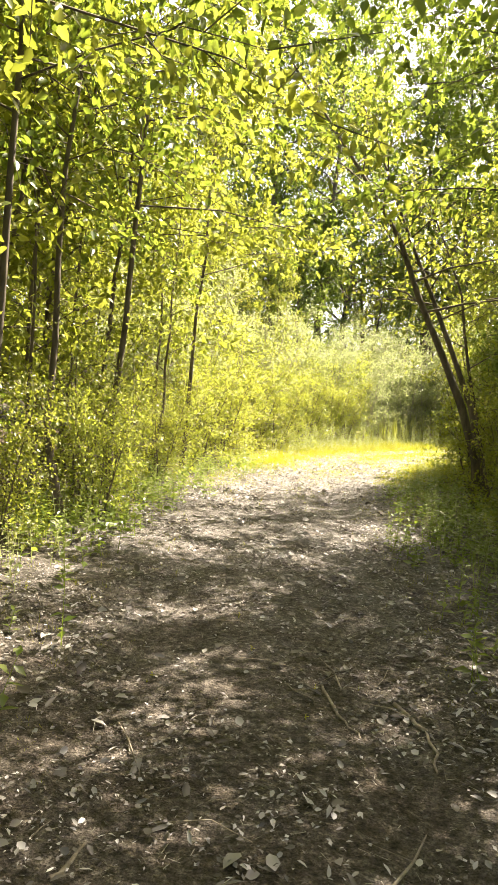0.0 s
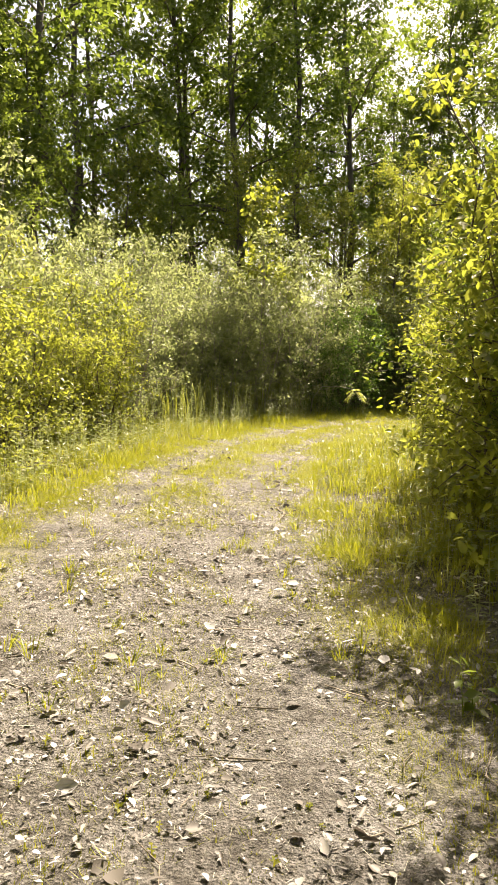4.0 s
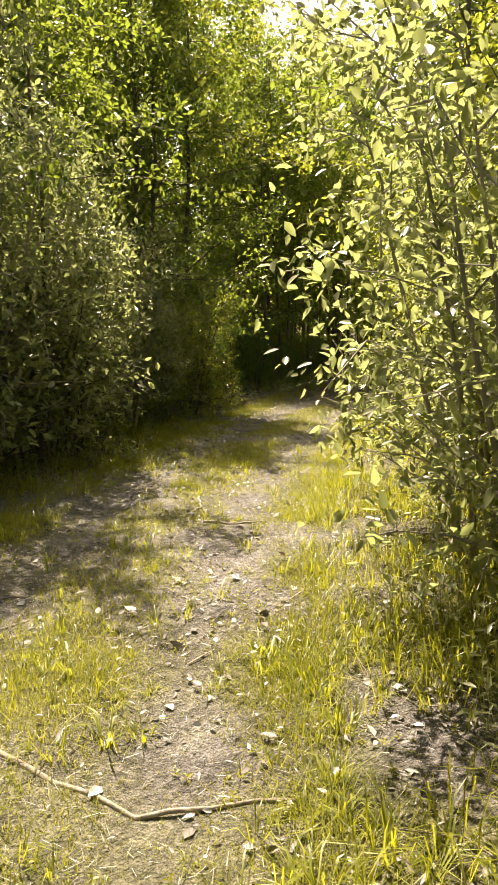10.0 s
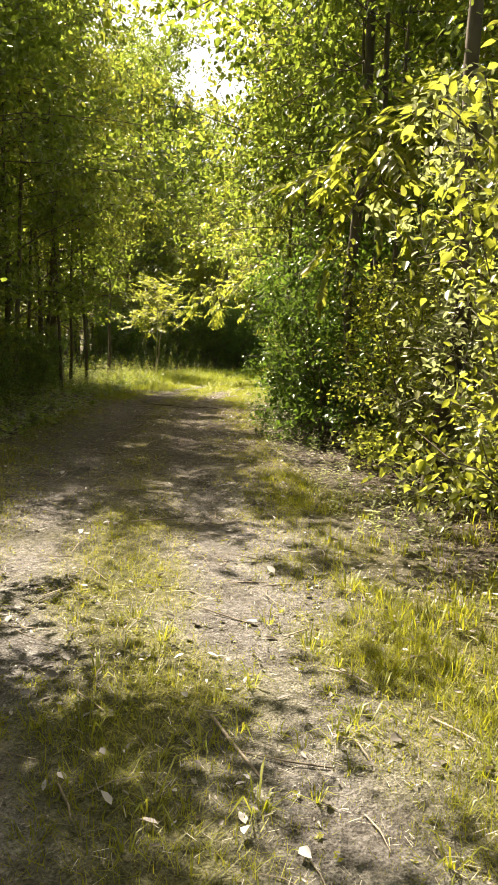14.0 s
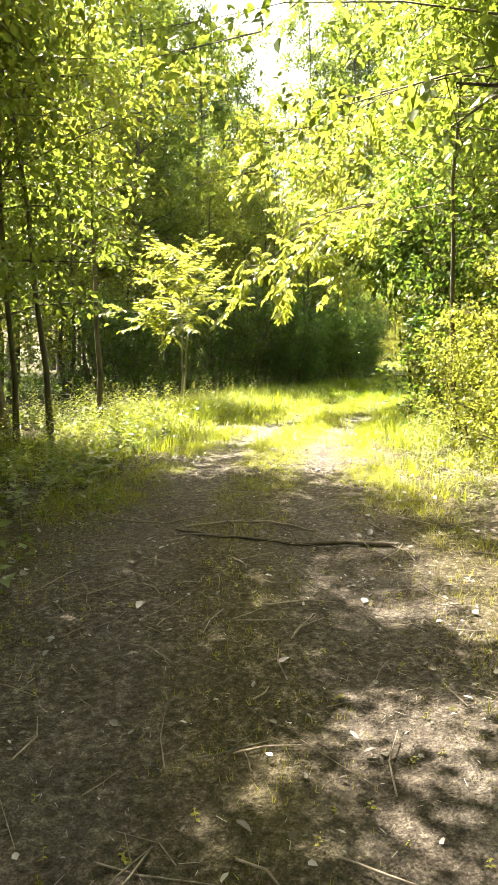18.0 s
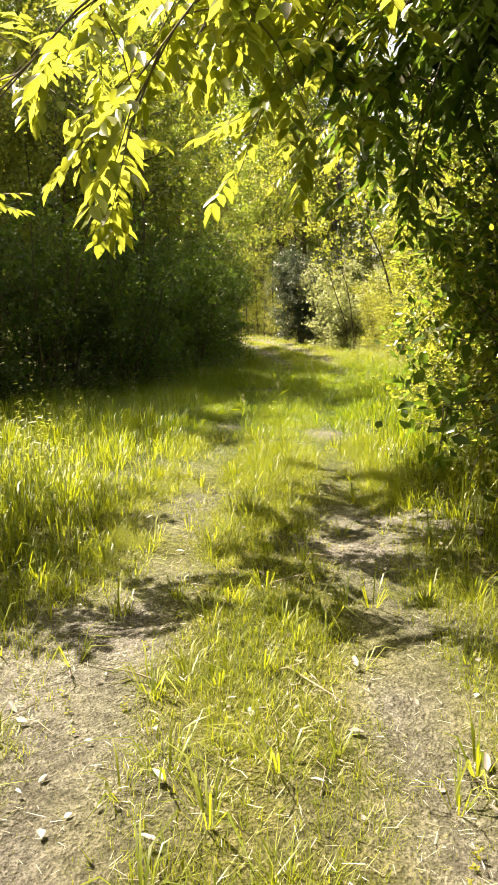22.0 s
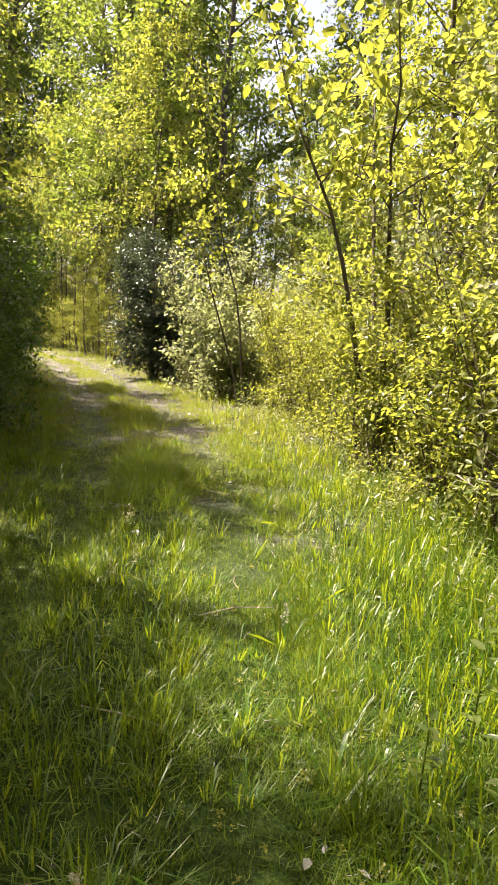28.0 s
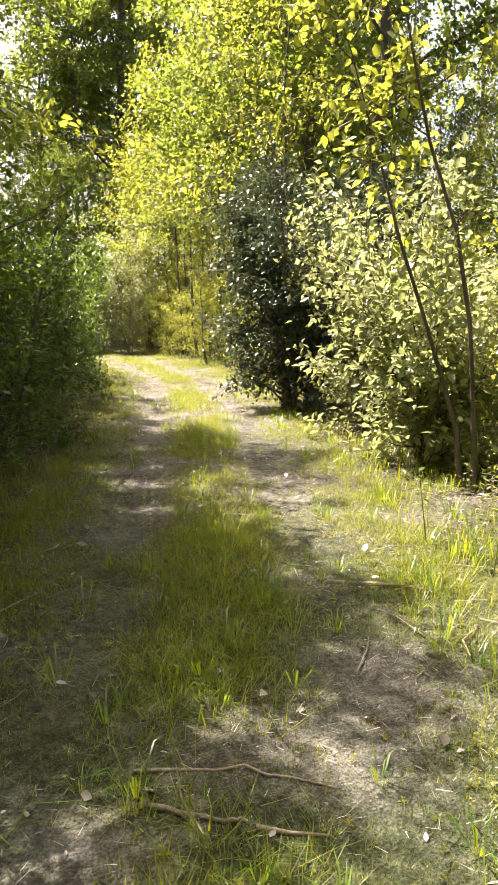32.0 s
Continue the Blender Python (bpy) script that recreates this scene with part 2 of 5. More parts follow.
class Wood:
    """Tubes of a plant's trunk, limbs and twigs, gathered into one mesh."""

    def __init__(self):
        self.V, self.F, self.n = [], [], 0

    def tube(self, pts, radii, sides):
        pts = np.asarray(pts, float)
        k = len(pts)
        d = unit(np.gradient(pts, axis=0))
        ref = np.where(np.abs(d[:, 2:3]) > 0.8, np.array([[1.0, 0, 0]]), np.array([[0, 0, 1.0]]))
        a = unit(np.cross(d, ref))
        b = np.cross(d, a)
        th = np.arange(sides) * 2 * np.pi / sides
        ring = pts[:, None] + np.asarray(radii)[:, None, None] * (a[:, None] * np.cos(th)[None, :, None] + b[:, None] * np.sin(th)[None, :, None])
        self.V.append(ring.reshape(-1, 3))
        i, j = np.meshgrid(np.arange(k - 1), np.arange(sides), indexing="ij")
        q = np.stack([i * sides + j, i * sides + (j + 1) % sides, (i + 1) * sides + (j + 1) % sides, (i + 1) * sides + j], -1).reshape(-1, 4)
        self.F.append(q + self.n)
        self.n += k * sides

    def mesh(self, name, mat):
        return mesh_np(name, np.concatenate(self.V), [np.concatenate(self.F)], mat)


def along(pts, t):
    """The point at the share t of a polyline with even steps."""
    k = len(pts) - 1
    i = min(int(t * k), k - 1)
    return pts[i] + (pts[i + 1] - pts[i]) * (t * k - i)


def grow(seed, height, stems=1, spread=0.3, r0=0.05, crown=(0.3, 1.0), limbs=14, limb=1.2, rise=0.5, twigs=6, leaves=9,
         leaf=(0.08, 0.045), droop=0.3, pinnate=False, lean=(0, 0), round_top=0.5, twig=0.4, simple=False, hang=0.0, headroom=None):
    """A woody plant: stems with limbs, twigs and leaves. Gives the wood and the leaves' arrays."""
    rng = np.random.default_rng(seed)
    woods, P, D, U, L = [], [], [], [], []
    for s in range(stems):
        wood = Wood()
        woods.append(wood)
        az = rng.uniform(0, 6.28) if stems == 1 else s * 6.283 / stems + rng.uniform(-0.4, 0.4)
        out = np.array([math.cos(az), math.sin(az), 0])
        h = height * (1 if stems == 1 else rng.uniform(0.7, 1.0))
        t = np.linspace(0, 1, 9)
        wob = np.cumsum(rng.normal(0, 0.025 * h / 3, (9, 3)), 0) * np.array([1, 1, 0.2])
        wob[0] = 0
        trunk = np.outer(t, [0, 0, h]) + out * (spread * h * t ** 1.3)[:, None] + np.outer(t ** 1.4, [lean[0], lean[1], 0]) + wob
        trunk[:, :2] += out[:2] * (0.06 * stems ** 0.5 if stems > 1 else 0)
        trunk[0, 2] -= 0.08
        r = r0 * (1 if stems == 1 else 0.7) * (1 - 0.85 * t) * np.where(t < 0.05, 1.3, 1)
        wood.tube(trunk, r, 7 if stems == 1 else 5)
        for j in range(limbs):
            u = crown[0] + (crown[1] - crown[0]) * (j + rng.uniform(0.1, 0.9)) / limbs
            o = along(trunk, u)
            a = j * 2.4 + rng.uniform(-0.6, 0.6) + s
            v = (u - crown[0]) / (crown[1] - crown[0])
            size = limb * (1 - round_top * v) * rng.uniform(0.65, 1.15)
            up = rise + 0.5 * v + rng.uniform(-0.25, 0.25)
            d0 = np.array([math.cos(a) * math.cos(up), math.sin(a) * math.cos(up), math.sin(up)])
            q = np.linspace(0, 1, 4)
            path = o + np.outer(q * size, d0) + np.outer(q ** 2 * size, [0, 0, -0.25 - hang]) + np.cumsum(rng.normal(0, 0.04 * size, (4, 3)), 0) * q[:, None]
            if headroom and path[-1][2] < headroom[2] + 0.35 and abs(float(track_at(path[-1][0] + headroom[0], path[-1][1] + headroom[1])[1])) < 1.0:
                continue
            lr = max(0.006, r0 * (1 - 0.8 * u) * 0.42)
            wood.tube(path, lr * (1 - 0.8 * q), 3 if stems > 1 else 4)
            for k in range(twigs):
                w = 0.25 + 0.75 * (k + rng.uniform(0, 1)) / twigs
                b = along(path, min(w, 0.999))
                turn = rng.normal(0, 0.75, 3)
                td = unit(unit(d0) + turn + np.array([0, 0, 0.15 - droop * 0.7]))
                tl = twig * rng.uniform(0.6, 1.2)
                end = b + td * tl + np.array([0, 0, -droop * 0.3 * tl])
                if k % 2 == 0:
                    wood.tube([b, end], [0.006, 0.002], 3)
                n = leaves
                if pinnate:
                    f = np.repeat(np.linspace(0.2, 1.0, (n + 1) // 2), 2)[:n]
                    side = np.where(np.arange(n) % 2 == 0, 1.0, -1.0)[:, None]
                    across = unit(np.cross(td, [0, 0, 1.0]) + 1e-6)
                    pos = b + (end - b) * f[:, None]
                    dd = across * side * 0.85 + td * 0.55 + np.array([0, 0, -droop]) + rng.normal(0, 0.12, (n, 3))
                    uu = np.array([0, 0, 1.0]) + rng.normal(0, 0.3, (n, 3))
                else:
                    f = rng.uniform(0.1, 1.0, n)
                    pos = b + (end - b) * f[:, None] + rng.normal(0, 0.05 + 0.06 * tl, (n, 3))
                    dd = td * 0.5 + rng.normal(0, 0.7, (n, 3)) + np.array([0, 0, -droop])
                    uu = np.array([0, 0, 1.0]) + rng.normal(0, 0.55, (n, 3))
                P.append(pos), D.append(dd), U.append(uu), L.append(rng.uniform(0.65, 1.2, n))
    P, D, U, L = (np.concatenate(x) for x in (P, D, U, L))
    if headroom:
        u, d = track_at(P[:, 0] + headroom[0], P[:, 1] + headroom[1])
        free = (np.abs(d) > 0.8) | (P[:, 2] > headroom[2])
        P, D, U, L = P[free], D[free], U[free], L[free]
    P[:, 2] = np.maximum(P[:, 2], 0.06)
    return woods, leaf_mesh(P, D, U, leaf[0] * L, leaf[1] * L, simple)


def part(name, data, parent, label=""):
    ob = new(name, data)
    ob.parent = parent
    if label:
        ob["label"] = label
    return ob


def plant(kind, label, category, wood_mat, leaf_mat, **how):
    """A plant at the origin, to be copied: an Empty with its trunk and crown."""
    woods, (V, F) = grow(**how)
    base = tagged(new(kind), label, category)
    for wood in woods:
        part("trunk" if len(woods) == 1 else "stem", wood.mesh(kind + "_wood", wood_mat), base)
    part("crown", mesh_np(kind + "_leaves", V, [F], leaf_mat), base)
    return base


def place(master, x, y, scale=1.0, turn=0.0, tall=1.0, tilt=0.0, label="", group="", crown_mat=None):
    """A copy of a plant, standing on the ground at x, y."""
    m = Matrix.Translation((x, y, ground_z(x, y))) @ Euler((0, tilt, turn)).to_matrix().to_4x4() @ Matrix.Diagonal((scale, scale, scale * tall, 1))
    ob = copy_thing(master, m)
    tagged(ob, label, "", group or GROUPS[ob.name.split(".")[0]])
    return ob


GROUPS = {"shrub": "shrubs along the track", "young_tree": "young trees along the track", "sapling": "saplings along the track",
          "forest_tree": "tall trees behind the track", "arching_tree": "trees arching over the track"}


# ---- the plan: the track's middle line and the foot of the growth on both sides ----
MIDDLE = np.array([(-0.6, -4), (-0.6, 4), (-0.4, 9), (0.3, 13), (1.2, 17), (2.6, 20.5), (4.6, 23.8), (7, 26.4), (9.6, 28), (12.5, 29.5), (16, 30.8),
                   (20, 32), (25, 33.2), (31, 34.2), (36, 34.3), (40, 33.7), (44, 33), (48, 31.9), (52, 31), (57, 30.7), (62, 30.7), (68, 31), (76, 32.6), (86, 35.5)], float)
LEFT = np.array([(-2.3, -4), (-2.2, 5.2), (-1.6, 10.7), (-1.1, 13.2), (-0.5, 16.5), (1.2, 21), (3.4, 25.2), (6.4, 28.6), (8.8, 29.6), (11.7, 31.0), (14.6, 32.2), (16.8, 32.8),
                 (19.5, 33.4), (22.5, 34.7), (26, 35.2), (31.4, 36.2), (36, 37.0), (41.4, 38.0), (45.2, 36.4), (47.0, 34.4), (50.5, 33.1), (54, 32.3), (60, 32.1), (67, 32.4), (76, 34.4), (86, 37.5)], float)
RIGHT = np.array([(0.8, -4), (0.9, 6), (1.3, 10.7), (1.9, 12.9), (3.2, 15.7), (4.9, 19.5), (7.4, 23.8), (9.9, 26.3), (12.8, 27.7), (16.4, 28.7), (20, 29.9), (22.2, 30.5),
                  (25.2, 31.4), (31, 32.3), (35.7, 32.5), (39.8, 32.3), (44.2, 31.4), (48, 29.9), (52, 29.4), (57.3, 29.2), (60.5, 29.5), (64.5, 29.6), (70.6, 30.4), (78, 31.8), (86, 33.8)], float)


def track_at(x, y):
    """For points x, y: how far along the middle line (in its corners' numbers) and how far to the left of it."""
    x, y = np.asarray(x, float), np.asarray(y, float)
    best, along_u, off = np.full(x.shape, 1e9), np.zeros(x.shape), np.zeros(x.shape)
    for i in range(len(MIDDLE) - 1):
        a, d = MIDDLE[i], MIDDLE[i + 1] - MIDDLE[i]
        ln = math.hypot(*d)
        t = np.clip(((x - a[0]) * d[0] + (y - a[1]) * d[1]) / ln ** 2, 0, 1)
        px, py = x - a[0] - t * d[0], y - a[1] - t * d[1]
        dist = np.hypot(px, py)
        near = dist < best
        side = np.sign(d[0] * py - d[1] * px)
        best, along_u, off = np.where(near, dist, best), np.where(near, i + t, along_u), np.where(near, dist * side, off)
    return along_u, off


def edge_gap(x, y, line):
    """Distance from points to a polyline."""
    best = np.full(np.shape(x), 1e9)
    for a, b in zip(line[:-1], line[1:]):
        d = b - a
        t = np.clip(((x - a[0]) * d[0] + (y - a[1]) * d[1]) / (d @ d), 0, 1)
        best = np.minimum(best, np.hypot(x - a[0] - t * d[0], y - a[1] - t * d[1]))
    return best


def waves(x, y):
    return (0.5 * np.sin(x * 0.9 + 1.3 * np.sin(y * 0.37)) * np.sin(y * 0.8 + 0.7) + 0.3 * np.sin(x * 2.3 + y * 1.7) + 0.2 * np.sin(x * 4.1 - y * 3.3 + 1.0))


def ground_z(x, y):
    """Height of the ground: nearly level, with two shallow wheel ruts and soft lumps."""
    u, d = track_at(x, y)
    out = np.clip((np.abs(d) - 1.2) / 2.0, 0, 1)
    ruts = -0.03 * np.exp(-((np.abs(d) - 0.55) / 0.22) ** 2)
    return (ruts + waves(np.asarray(x, float), np.asarray(y, float)) * (0.012 + 0.05 * out) + 0.05 * out) * 1.0


US = list(range(24))
MID_GRASS = [0, 0, 0, 0.2, 0.7, 1.2, 1.4, 1.5, 1.3, 0.9, 1.2, 0.7, 0.08, 0.15, 1.2, 2.0, 2.2, 2.2, 1.6, 1.1, 0.7, 0.5, 0.5, 0.5]
RUT_GRASS = [0, 0, 0, 0.05, 0.45, 0.6, 0.75, 0.9, 0.8, 0.5, 0.6, 0.4, 0.0, 0.0, 0.35, 0.8, 1.4, 2.0, 0.9, 0.35, 0.2, 0.1, 0.3, 0.3]
SIDE_GRASS = [0.05, 0.03, 0.05, 0.3, 2.0, 2.4, 2.4, 2.4, 1.9, 1.3, 1.2, 0.8, 0.2, 0.2, 1.3, 2, 2, 2.2, 1.4, 0.8, 0.4, 0.4, 0.5, 0.5]
MID_TALL = [0.05] * 5 + [0.06, 0.07, 0.08, 0.08, 0.08, 0.08, 0.07, 0.05, 0.05, 0.08, 0.1, 0.14, 0.17, 0.13, 0.11, 0.1, 0.1, 0.1, 0.1]
SIDE_TALL = [0.1] * 4 + [0.16, 0.2, 0.22, 0.25, 0.22, 0.18, 0.17, 0.16, 0.12, 0.12, 0.22, 0.3, 0.32, 0.3, 0.22, 0.17, 0.16, 0.16, 0.16, 0.16]
LITTER_AMOUNT = [1, 1, 1, 1, 0.9, 0.8, 0.7, 0.6, 0.8, 0.9, 0.8, 0.6, 0.5, 0.5, 0.3, 0.1, 0.05, 0.05, 0.2, 0.4, 0.5, 0.5, 0.4, 0.4]


def grass_amount(x, y):
    """Share of ground under grass, and its height."""
    u, d = track_at(x, y)
    a = np.abs(d)
    mid, rut, side = (np.interp(u, US, k) for k in (MID_GRASS, RUT_GRASS, SIDE_GRASS))
    at, wide = np.interp(u, [3.2, 4.0, 5.4, 6.6, 14, 15], [0.58, 0.72, 0.7, 0.58, 0.58, 0.5]), np.interp(u, [3.2, 4.0, 5.4, 6.6, 14, 15], [0.26, 0.52, 0.42, 0.3, 0.26, 0.24])
    wr = np.exp(-((a - at) / wide) ** 2)
    wm = np.where(a < at, 1 - wr, 0)
    ws = np.where(a >= at, 1 - wr, 0)
    tall = np.interp(u, US, MID_TALL) * (wm + wr * 0.4) + np.interp(u, US, SIDE_TALL) * ws * np.clip((a - 0.5) / 1.0, 0.3, 1)
    amount = (mid * wm + rut * wr + side * ws) * np.clip(0.75 + 0.9 * waves(x * 1.7, y * 1.7), 0.1, 1.5)
    return amount, tall, u, a


# ---- ground ----
def build_ground():
    step = 0.3
    xs, ys = np.arange(-6, 88, step), np.arange(-6, 44, step)
    outer_x = np.concatenate([[-900, -300, -120, -60, -25], xs, [96, 110, 140, 220, 400, 900]])
    outer_y = np.concatenate([[-900, -300, -120, -60, -25], ys, [50, 60, 90, 150, 300, 900]])
    X, Y = np.meshgrid(outer_x, outer_y, indexing="ij")
    Z = ground_z(X, Y)
    V = np.stack([X, Y, Z], -1).reshape(-1, 3)
    ny = len(outer_y)
    i, j = np.meshgrid(np.arange(len(outer_x) - 1), np.arange(ny - 1), indexing="ij")
    F = np.stack([i * ny + j, (i + 1) * ny + j, (i + 1) * ny + j + 1, i * ny + j + 1], -1).reshape(-1, 4)
    me = mesh_np("ground", V, [F], GROUND)
    me.polygons.foreach_set("use_smooth", np.ones(len(F), dtype=bool))
    amount, tall, u, a = grass_amount(V[:, 0], V[:, 1])
    cover = np.zeros((len(V), 4), np.float32)
    # Duff beside the track; its dark brown also paints shade at start and tunnel.
    cover[:, 0] = np.maximum(np.clip((a - 1.3) / 1.2, 0, 1), np.interp(u, [0, 0.9, 1.6, 3.4, 11, 12, 13.6, 14.4], [0.8, 0.7, 0.3, 0, 0, 0.7, 0.7, 0]))
    moss_strip = np.interp(u, US, [0] * 10 + [0.2, 0.4, 0.6, 0.75, 0.5] + [0.3] * 9) * np.maximum(np.exp(-(a / 0.4) ** 2), np.exp(-((a - 1.5) / 0.45) ** 2))
    cover[:, 1] = np.clip(np.clip(amount, 0, 1.3) * 0.5 + moss_strip, 0, 1)
    cover[:, 2] = np.clip(np.interp(u, US, [0] * 13 + [0.0, 0.1, 0.3, 0.9, 1, 0.7, 0.4, 0.25, 0.25, 0.3, 0.3]) * np.clip(amount * 2.2, 0, 1), 0, 1)
    cover[:, 3] = 1
    at = me.attributes.new("cover", "FLOAT_COLOR", "POINT")
    at.data.foreach_set("color", cover.ravel())
    tagged(new("ground", me), "dirt track with wheel ruts, grass and leaf litter", "ground", kind="structure")


build_ground()


# ---- grass, litter and low growth ----
def band_points(rng, n, width):
    """Points strewn along the track, within width of its middle."""
    seg = np.diff(MIDDLE, axis=0)
    ln = np.hypot(seg[:, 0], seg[:, 1])
    i = rng.choice(len(ln), n, p=ln / ln.sum())
    t, d = rng.uniform(0, 1, n), rng.uniform(-width, width, n)
    nx, ny = -seg[i, 1] / ln[i], seg[i, 0] / ln[i]
    return MIDDLE[i, 0] + seg[i, 0] * t + nx * d, MIDDLE[i, 1] + seg[i, 1] * t + ny * d


def tufts(n, per, seed, tall_side, part_of=(0, 22.5)):
    """Grass in tufts: blades that spread from one foot. Tall blades are bent, low ones a single sliver."""
    rng = np.random.default_rng(seed)
    x, y = band_points(rng, n, 3.6 if tall_side else 1.7)
    amount, tall, u, a = grass_amount(x, y)
    v = u + np.clip(rng.normal(0, 0.3, n), -0.8, 0.8)
    keep = (rng.uniform(0, 2.2, n) < amount) & (v >= part_of[0]) & (v < part_of[1]) & ((tall > 0.14) == tall_side)
    x, y, tall = np.repeat(x[keep], per), np.repeat(y[keep], per), np.repeat(tall[keep] * rng.uniform(0.55, 1.25, keep.sum()), per)
    n = len(x)
    az = rng.uniform(0, 6.283, n)
    out = np.stack([np.cos(az), np.sin(az), np.zeros(n)], -1)
    foot = rng.uniform(0, 0.06, n) + 0.25 * tall * rng.uniform(0, 1, n)
    x, y = x + out[:, 0] * foot, y + out[:, 1] * foot
    h = np.maximum(tall * rng.uniform(0.4, 1.15, n), 0.025)
    P = np.stack([x, y, ground_z(x, y) - 0.008], -1)
    lean = (rng.uniform(0.1, 1.35, n) * h)[:, None]
    side = np.stack([-out[:, 1], out[:, 0], np.zeros(n)], -1)
    w = (rng.uniform(0.0026, 0.0062, n) * np.clip(h / 0.12, 0.85, 1.4))[:, None]
    up = np.array([0, 0, 1.0])
    if tall_side:
        mid = P + out * lean * 0.3 + up * (h * 0.6)[:, None]
        tip = P + out * lean + up * (h[:, None] - 0.35 * lean)
        V = np.stack([P - side * w / 2, P + side * w / 2, mid + side * w * 0.4, mid - side * w * 0.4, tip], 1).reshape(-1, 3)
        b = np.arange(n)[:, None] * 5
        return V, [b + np.array([[0, 1, 2, 3]]), b + np.array([[3, 2, 4]])]
    tip = P + out * lean + up * (h[:, None] - 0.35 * lean)
    V = np.stack([P - side * w / 2, P + side * w / 2, tip], 1).reshape(-1, 3)
    return V, [np.arange(n)[:, None] * 3 + np.array([[0, 1, 2]])]


for k, (low, high, mat, label) in enumerate(((0, 13.3, GRASS, "yellow-green grass on the sunny verges"), (13.3, 15.7, GRASS_MEADOW, "bright grass of the sunny clearing"),
                                             (15.7, 18.2, GRASS_LUSH, "lush green grass on the overgrown track"), (18.2, 22.5, GRASS_MEADOW, "grass at the shaded end of the track"))):
    V, F = tufts(160000, 10, 11 + k, True, (low, high))
    tagged(new("tall_grass", mesh_np("tall_grass", V, F, mat)), "tall " + label, "grass", kind="stuff")
    V, F = tufts(590000, 9, 111 + k, False, (low, high))
    tagged(new("short_grass", mesh_np("short_grass", V, F, mat)), "short " + label, "grass", kind="stuff")


def build_straw(n, seed):
    """Dead grass stalks that lie flat on the track."""
    rng = np.random.default_rng(seed)
    x, y = band_points(rng, n, 2.6)
    u, d = track_at(x, y)
    want = np.interp(u, US, STRAW_AMOUNT) * np.clip(0.7 + 0.8 * waves(x * 2.7, y * 2.7 + 5), 0.1, 1.3)
    keep = rng.uniform(0, 1, n) < want
    x, y = x[keep], y[keep]
    k = len(x)
    az = rng.uniform(0, 6.283, k)
    ln = (rng.uniform(0.12, 0.24, k) ** 2)[:, None]
    D = np.stack([np.cos(az), np.sin(az), rng.normal(0.08, 0.16, k)], -1)
    S = np.stack([-np.sin(az), np.cos(az), rng.normal(0, 0.3, k)], -1) * rng.uniform(0.0007, 0.0016, k)[:, None]
    P = np.stack([x, y, ground_z(x, y) + rng.uniform(0.004, 0.018, k)], -1)
    Q = P + D * ln
    V = np.stack([P - S, P + S, Q + S * 0.5, Q - S * 0.5], 1).reshape(-1, 3)
    tagged(new("straw", mesh_np("straw", V, [np.arange(k)[:, None] * 4 + np.array([[0, 1, 2, 3]])], STRAW)), "dead straw-coloured grass stalks lying on the track", "straw", kind="stuff")


STRAW_AMOUNT = [0.15, 0.15, 0.15, 0.3, 0.6, 0.7, 0.8, 0.8, 0.8, 0.8, 0.8, 0.6, 0.2, 0.2, 0.7, 1.0, 1.0, 0.5, 0.3, 0.5, 0.6, 0.5, 0.5, 0.5]
build_straw(330000, 13)


def build_litter(n, seed, label, size, fine=False):
    rng = np.random.default_rng(seed)
    x, y = band_points(rng, n, 1.9 if fine else 4.2)
    u, d = track_at(x, y)
    if fine:
        x, y, u, d = (k[u < 5.0] for k in (x, y, u, d))
        n = len(x)
    want = np.interp(u, US, LITTER_AMOUNT) * np.clip(np.interp(u, [0, 1.5, 2, 4.2, 5, 24], [0.6, 0.6, 1.0, 1.0, 0.3, 0.25]) + np.abs(d) * 0.5, 0, 1) * np.clip(0.8 + waves(x * 2, y * 2), 0.1, 1.4)
    keep = rng.uniform(0, 1, n) < want
    x, y = x[keep], y[keep]
    k = len(x)
    az = rng.uniform(0, 6.283, k)
    D = np.stack([np.cos(az), np.sin(az), rng.normal(0.1, 0.3, k)], -1)
    U = np.array([0, 0, 1.0]) + rng.normal(0, 0.4, (k, 3))
    P = np.stack([x, y, ground_z(x, y) + rng.uniform(0.004, 0.03, k)], -1)
    s = rng.uniform(0.3, 1.15, k) * np.interp(u[keep], [0, 3, 4.5, 24], [1.15, 1.1, 0.95, 0.85]) * size
    V, F = leaf_mesh(P, D, U, 0.04 * s, 0.02 * s * rng.uniform(0.4, 1.5, k), fine)
    tagged(new("leaf_litter", mesh_np("leaf_litter", V, [F], LITTER)), label, "leaf litter", kind="stuff")


build_litter(230000, 21, "dry brown and grey fallen leaves on the ground", 0.9)
build_litter(420000, 22, "fine crumbled leaf litter on bare soil", 0.55, True)


build_litter(60000, 23, "large curled fallen leaves on the ground", 1.7)


def build_twigs(n, seed):
    """Thin dead twigs strewn on the bare ground."""
    rng = np.random.default_rng(seed)
    x, y = band_points(rng, n, 3.0)
    u, d = track_at(x, y)
    keep = rng.uniform(0, 1, n) < np.interp(u, US, TWIG_AMOUNT)
    wood = Wood()
    for px, py in zip(x[keep], y[keep]):
        az, ln = rng.uniform(0, 6.283), rng.uniform(0.08, 0.4)
        a = np.array([px, py, float(ground_z(px, py)) + 0.008])
        b = a + np.array([math.cos(az), math.sin(az), rng.uniform(0, 0.08)]) * ln
        m = (a + b) / 2 + np.array([rng.normal(0, 0.08), rng.normal(0, 0.08), 0.02]) * ln
        r = rng.uniform(0.0018, 0.0055)
        wood.tube([a, m, b], [r, r * 0.9, r * 0.5], 3)
    tagged(new("twigs", wood.mesh("twigs", STICK)), "thin grey dead twigs on the bare ground", "twigs", kind="stuff")


